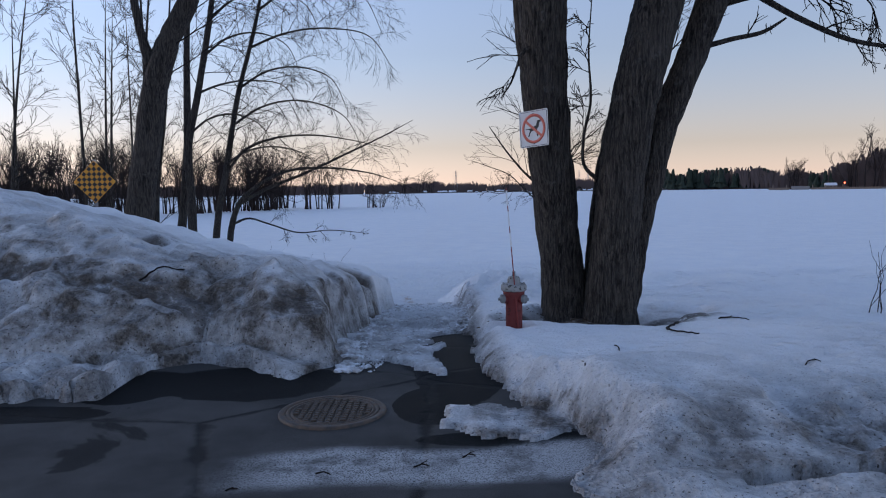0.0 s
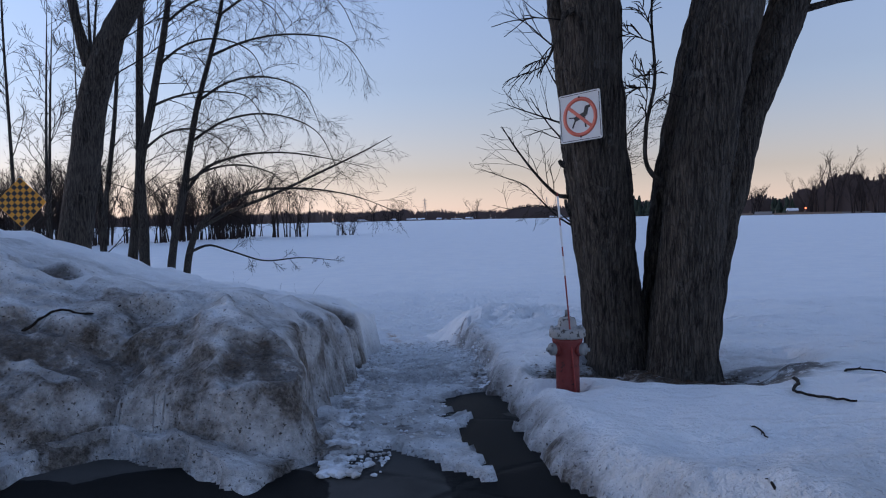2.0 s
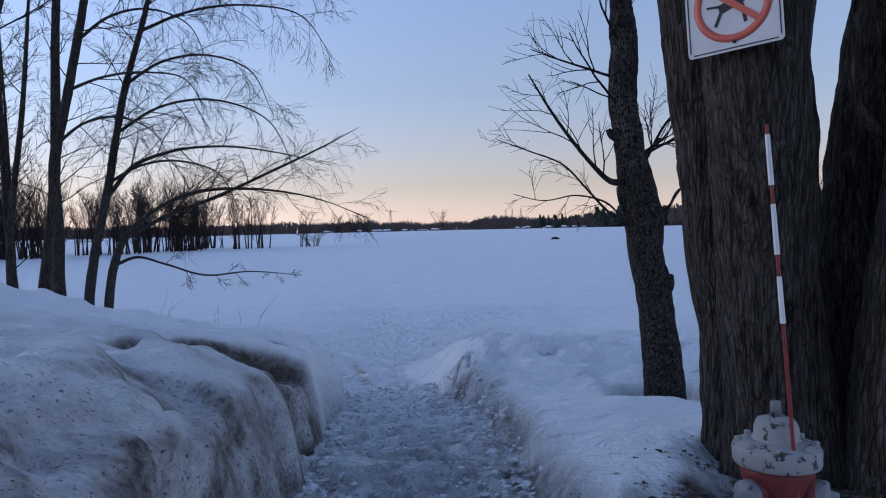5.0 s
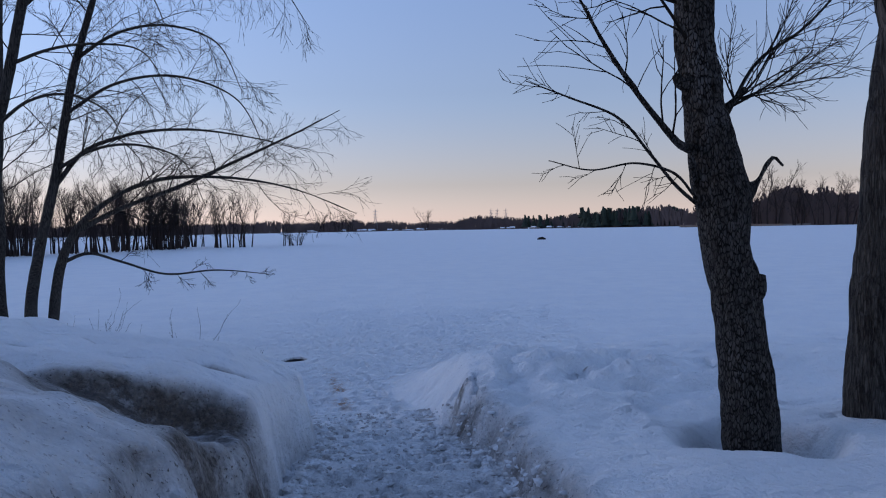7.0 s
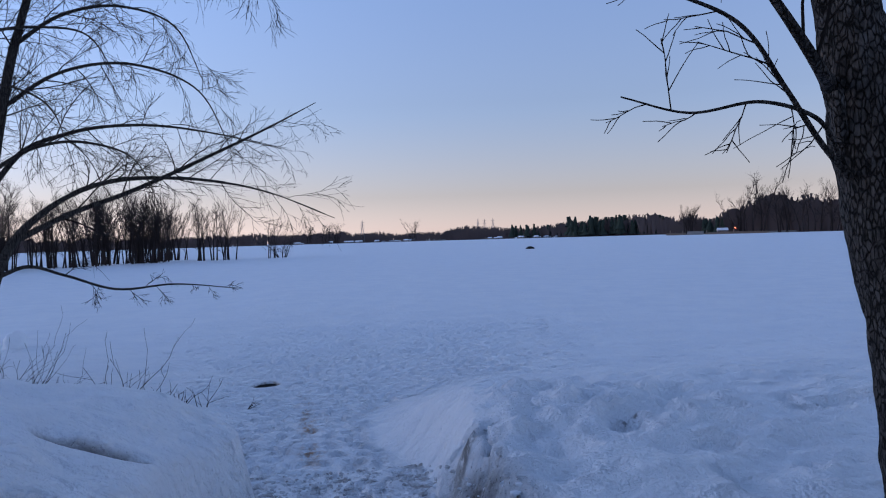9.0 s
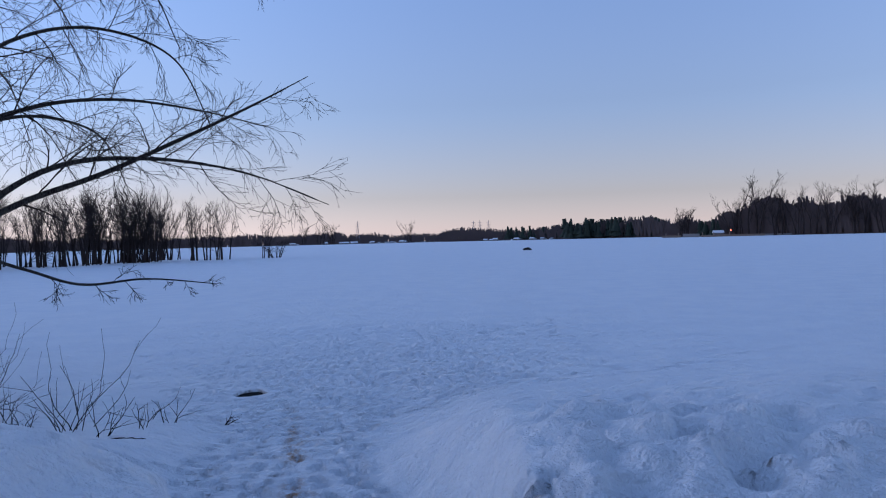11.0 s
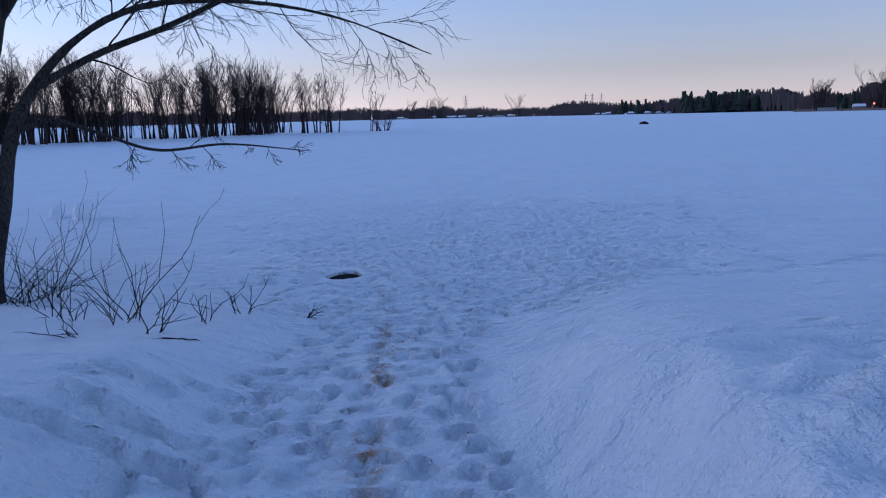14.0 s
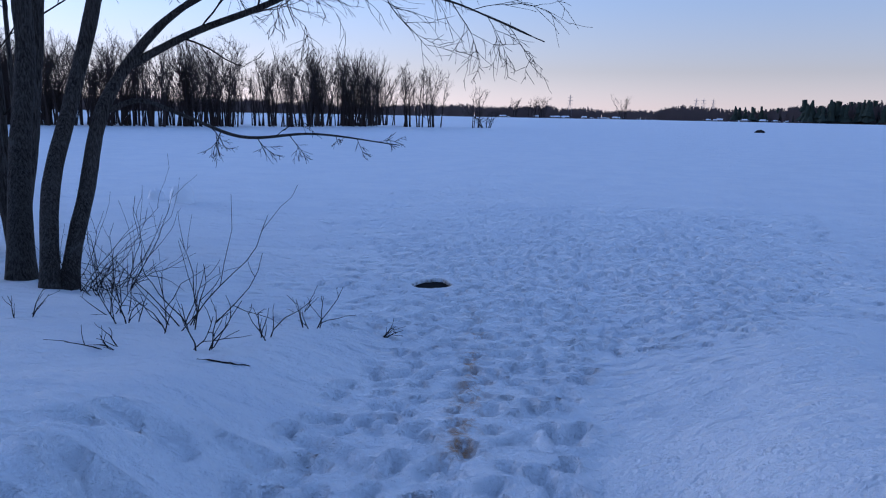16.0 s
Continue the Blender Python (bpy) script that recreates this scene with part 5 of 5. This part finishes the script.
for i in range(-5, 6):
    for j in range(-5, 6):
        if math.hypot(i, j) * 0.052 < 0.268:
            o = new("stud", stud)
            o.parent = cover
            o.location = (i * 0.052, j * 0.052, 0)

# ---- shrubs, sticks and litter ----
def shrub(x, y, n, h, seed, lean=(0, 0), label="leafless shrub poking through the shore snow"):
    z = ground_at(x, y)
    t = thing("shrub", (x, y, z), label, "shrub", "shrubs on the shore")
    r = np.random.default_rng(seed)
    for k in range(n):
        w = Wood()
        d = np.array([r.normal() * 0.42 + lean[0], r.normal() * 0.42 + lean[1], 1.0])
        p = np.array([r.normal() * 0.05, r.normal() * 0.05, -0.06])
        sprout(w, r, p, d, h * r.uniform(0.5, 1.1), 0.006, 1, 0.15, 0.002, 3, 0.25)
        part("stem", w.mesh("stem"), TWIG, t)


for k, (x, y, n, h, lx) in enumerate(((-3.55, 19.4, 4, 1.15, 0.05), (-3.4, 19.1, 4, 0.7, 0.3), (-2.85, 18.4, 5, 0.6, 0.5), (-2.65, 19.0, 3, 0.5, 0.3), (-2.55, 19.7, 4, 0.55, 0.1), (-2.0, 20.1, 4, 0.35, 0.8), (-4.0, 19.3, 4, 0.5, 0.2), (-3.35, 18.1, 4, 0.36, -0.7),
                                    (-4.5, 19.9, 5, 0.75, 0.2), (-5.2, 20.9, 4, 0.7, 0.1), (-6.0, 21.7, 5, 0.8, 0.1), (-4.9, 19.2, 3, 0.5, 0.0), (-6.9, 22.0, 5, 0.8, 0.1), (-3.1, 21.2, 3, 0.3, 0.3))):
    shrub(x, y, n, h, 300 + k, (lx, -0.1))
shrub(-3.5, 19.45, 3, 1.5, 371, (0.05, 0.0))
shrub(5.05, 8.3, 3, 0.75, 372, (-0.2, 0.0), "curled leafless vine standing in the snow")
shrub(0.9, 8.35, 3, 0.22, 373, (-0.3, 0.0), "small dead weed beside the hydrant")
for k in range(4):
    shrub(-6.45 + 0.14 * k, 22.0 + 0.12 * k, 6, 1.45, 340 + k, (0.6, -0.1), "spray of arching brush at the stems of the shore trees")


def pile_at(x, y):
    i, j = min(np.searchsorted(px, x), len(px) - 1), min(np.searchsorted(py, y), len(py) - 1)
    return float(PZ[j, i])


def stick(pts, r, seed, label, on):
    x0, y0 = pts[0]
    t = thing("stick", (x0, y0, on(x0, y0)), label, "stick", "sticks on the snow")
    rg = np.random.default_rng(seed)
    kn = [(x - x0, y - y0, on(x, y) - on(x0, y0) + r * 0.8 + (0.012 if 0 < k < len(pts) - 1 else 0), r * (1 - 0.6 * k / len(pts))) for k, (x, y) in enumerate(pts)]
    w = Wood()
    p, rad = curve(kn, 0.04)
    w.tube(p + rg.normal(size=p.shape) * 0.004, rad, 6)
    part("branch", w.mesh("branch"), TWIG, t)
    w = Wood()
    for k in range(1):
        q, d, rr = along(kn, 0.55)
        sprout(w, rg, q, d + rg.normal(size=3) * 0.4, 0.05, r * 0.5, 0, 0.2, 0.002)
    part("twig", w.mesh("twig"), TWIG, t)


stick([(2.55, 7.75), (2.42, 7.45), (2.25, 7.2), (2.28, 6.95), (2.42, 6.75)], 0.014, 1, "crooked dark branch lying on the snow", ground_at)
stick([(3.05, 7.9), (3.2, 7.95), (3.35, 7.8)], 0.010, 2, "short bent twig lying on the snow", ground_at)
stick([(1.02, 5.25), (1.0, 5.05), (0.96, 4.9)], 0.008, 3, "short thin twig on the snow bank", ground_at)
stick([(-3.15, 7.35), (-2.95, 7.45), (-2.75, 7.55), (-2.62, 7.72)], 0.010, 4, "thin dark twig lying on the snow pile", pile_at)
stick([(-3.1, 5.85), (-3.0, 5.9), (-2.93, 5.88)], 0.012, 5, "small dark stick on the snow apron", pile_at)
stick([(1.5, 6.3), (1.52, 6.2), (1.5, 6.1)], 0.006, 6, "tiny twig stuck in the snow", ground_at)
stick([(-2.75, 18.1), (-2.5, 18.0), (-2.35, 18.05)], 0.008, 7, "thin dead twig lying on shore snow", ground_at)
for k, (x, y, l) in enumerate(((-0.75, 3.95, 0.09), (-0.2, 4.05, 0.10), (0.1, 4.2, 0.07), (-1.2, 3.75, 0.06), (-0.95, 3.55, 0.08), (2.75, 5.4, 0.12), (3.2, 5.0, 0.1))):
    stick([(x, y), (x + l * 0.5, y + 0.02), (x + l, y + 0.015)], 0.006, 20 + k, "scrap of dark twig on the ground", lambda u, v: max(0.0, ground_at(u, v)))

# leaf litter and debris round the trunks
LITTER = Mat("leaf_litter")
LITTER = LITTER.done(LITTER.ramp(LITTER.noise(5, 3), (0.35, (0.03, 0.022, 0.016)), (0.65, (0.12, 0.08, 0.05))), 0.9)
rg = np.random.default_rng(88)
lv, lf = [], []
for k in range(900):
    a, rr = rg.uniform(0, 2 * math.pi), 0.5 + 0.22 * rg.normal()
    x, y = (1.8 + rr * math.cos(a) * 1.2, 8.7 + rr * math.sin(a) * 0.85) if k % 3 else (1.0 + rg.normal() * 0.2, 8.45 + rg.normal() * 0.18)
    z = ground_at(x, y) + rg.uniform(0.002, 0.02)
    c, s_, l = math.cos(a * 3), math.sin(a * 3), rg.uniform(0.012, 0.038)
    n0 = len(lv)
    for u, v, h in ((-1, 0, 0), (0, -0.5, 0.2), (1, 0, 0.1), (0, 0.5, rg.uniform(-0.2, 0.5))):
        lv.append((x + l * (u * c - v * s_), y + l * (u * s_ + v * c), z + l * h))
    lf.append((n0, n0 + 1, n0 + 2, n0 + 3))
me = mesh_of("leaf_litter", lv, lf, False)
me.materials.append(LITTER)
tagged(new("leaf_litter", me), "brown dead leaves in the melted hollow by the maple", "litter", kind="stuff")

# lumps on the ice
def lump(name, x, y, r, h, mat_, label, cat, seed):
    bm = bmesh.new()
    bmesh.ops.create_icosphere(bm, subdivisions=4, radius=1)
    for v in bm.verts:
        n = noise.fractal(v.co * 1.7 + Vector((seed, 0, 0)), 0.8, 2.0, 4)
        v.co = Vector((v.co.x * r, v.co.y * r * 0.8, max(-0.3, v.co.z) * h)) * (1 + 0.22 * n)
    for f in bm.faces:
        f.smooth = True
    me = bpy.data.meshes.new(name)
    bm.to_mesh(me)
    bm.free()
    me.materials.append(mat_)
    ob = new(name, me)
    ob.location = (x, y, ground_at(x, y))
    tagged(ob, label, cat)


CLEAN = Mat("packed_snow_lump")
CLEAN = CLEAN.done((0.84, 0.86, 0.89), 0.6, normal=CLEAN.bump(CLEAN.noise(14, 4), 0.02, 0.5))
lump("snow_lump", -10.1, 31.4, 0.36, 0.50, CLEAN, "rounded lump of packed snow on the lake", "snow lump", 3)
lump("snow_lump", -11.1, 31.9, 0.22, 0.30, CLEAN, "small lump of packed snow on the lake", "snow lump", 7)
lump("ice_debris", 39.0, 163, 0.95, 0.55, TWIG, "dark frozen-in log heap far out on the ice", "debris", 11)
b = bmesh.new()
lathe(b, [(0.01, 0.0), (0.2, 0.0), (0.36, 0.0)], 32, cap=False)
wat = Mat("dark_meltwater").done((0.006, 0.005, 0.005), 0.7, spec=0.05)
mp = thing("melt_hole", (-2.09, 23.65, RIM - 0.05), "dark meltwater hole in the lake snow", "hole")
part("water", b, wat, mp)

# crumbs of refrozen snow trodden into the path and fallen along its edges
CRUMB = Mat("ice_crumbs")
CRUMB = CRUMB.done(CRUMB.ramp(CRUMB.noise(7, 4), (0.35, (0.30, 0.29, 0.28)), (0.62, (0.74, 0.77, 0.81))), 0.6, normal=CRUMB.bump(CRUMB.noise(60, 3), 0.01, 0.5))
bm = bmesh.new()
bmesh.ops.create_icosphere(bm, subdivisions=1, radius=1)
ball = np.array([tuple(v.co) for v in bm.verts])
tris = [tuple(v.index for v in f.verts) for f in bm.faces]
bm.free()
rg = np.random.default_rng(91)
cv, cf = [], []
while len(cf) < 5200 * len(tris):
    y = 6.3 + 8.7 * rg.random() ** 1.15
    k = rg.random()
    fr = float(foot_right(y))
    if k < 0.34:
        x, r = fr + rg.normal() * 0.07, rg.uniform(0.008, 0.028)
    elif k < 0.55:
        x, r = float(np.interp(y, [6.6, 8.5, 9.6, 11.5, 13.5, 15], [-0.98, -1.06, -1.10, -1.05, -0.96, -1.3])) + abs(rg.normal()) * 0.09, rg.uniform(0.010, 0.034)
    else:
        x, r = rg.uniform(-1.0, fr), rg.uniform(0.006, 0.019)
    if (y < 7.0 and k >= 0.34 and x > -0.6) or (y < 9.1 and x > fr - 0.42):
        continue
    z = max(ground_at(x, y), float(path_z(y)) - 0.004)
    n0 = len(cv)
    p = ball * (r * rg.uniform(0.75, 1.35, (len(ball), 1))) * np.array([rg.uniform(0.8, 1.5), rg.uniform(0.8, 1.5), rg.uniform(0.45, 0.8)])
    cv += [(x + a, y + b_, z + 0.2 * r + c_) for a, b_, c_ in p.tolist()]
    cf += [tuple(n0 + i for i in t3) for t3 in tris]
me = mesh_of("ice_crumbs", cv, cf, False)
me.materials.append(CRUMB)
tagged(new("ice_crumbs", me), "grey crumbs of refrozen snow trodden along the path", "ice crumbs", kind="stuff")
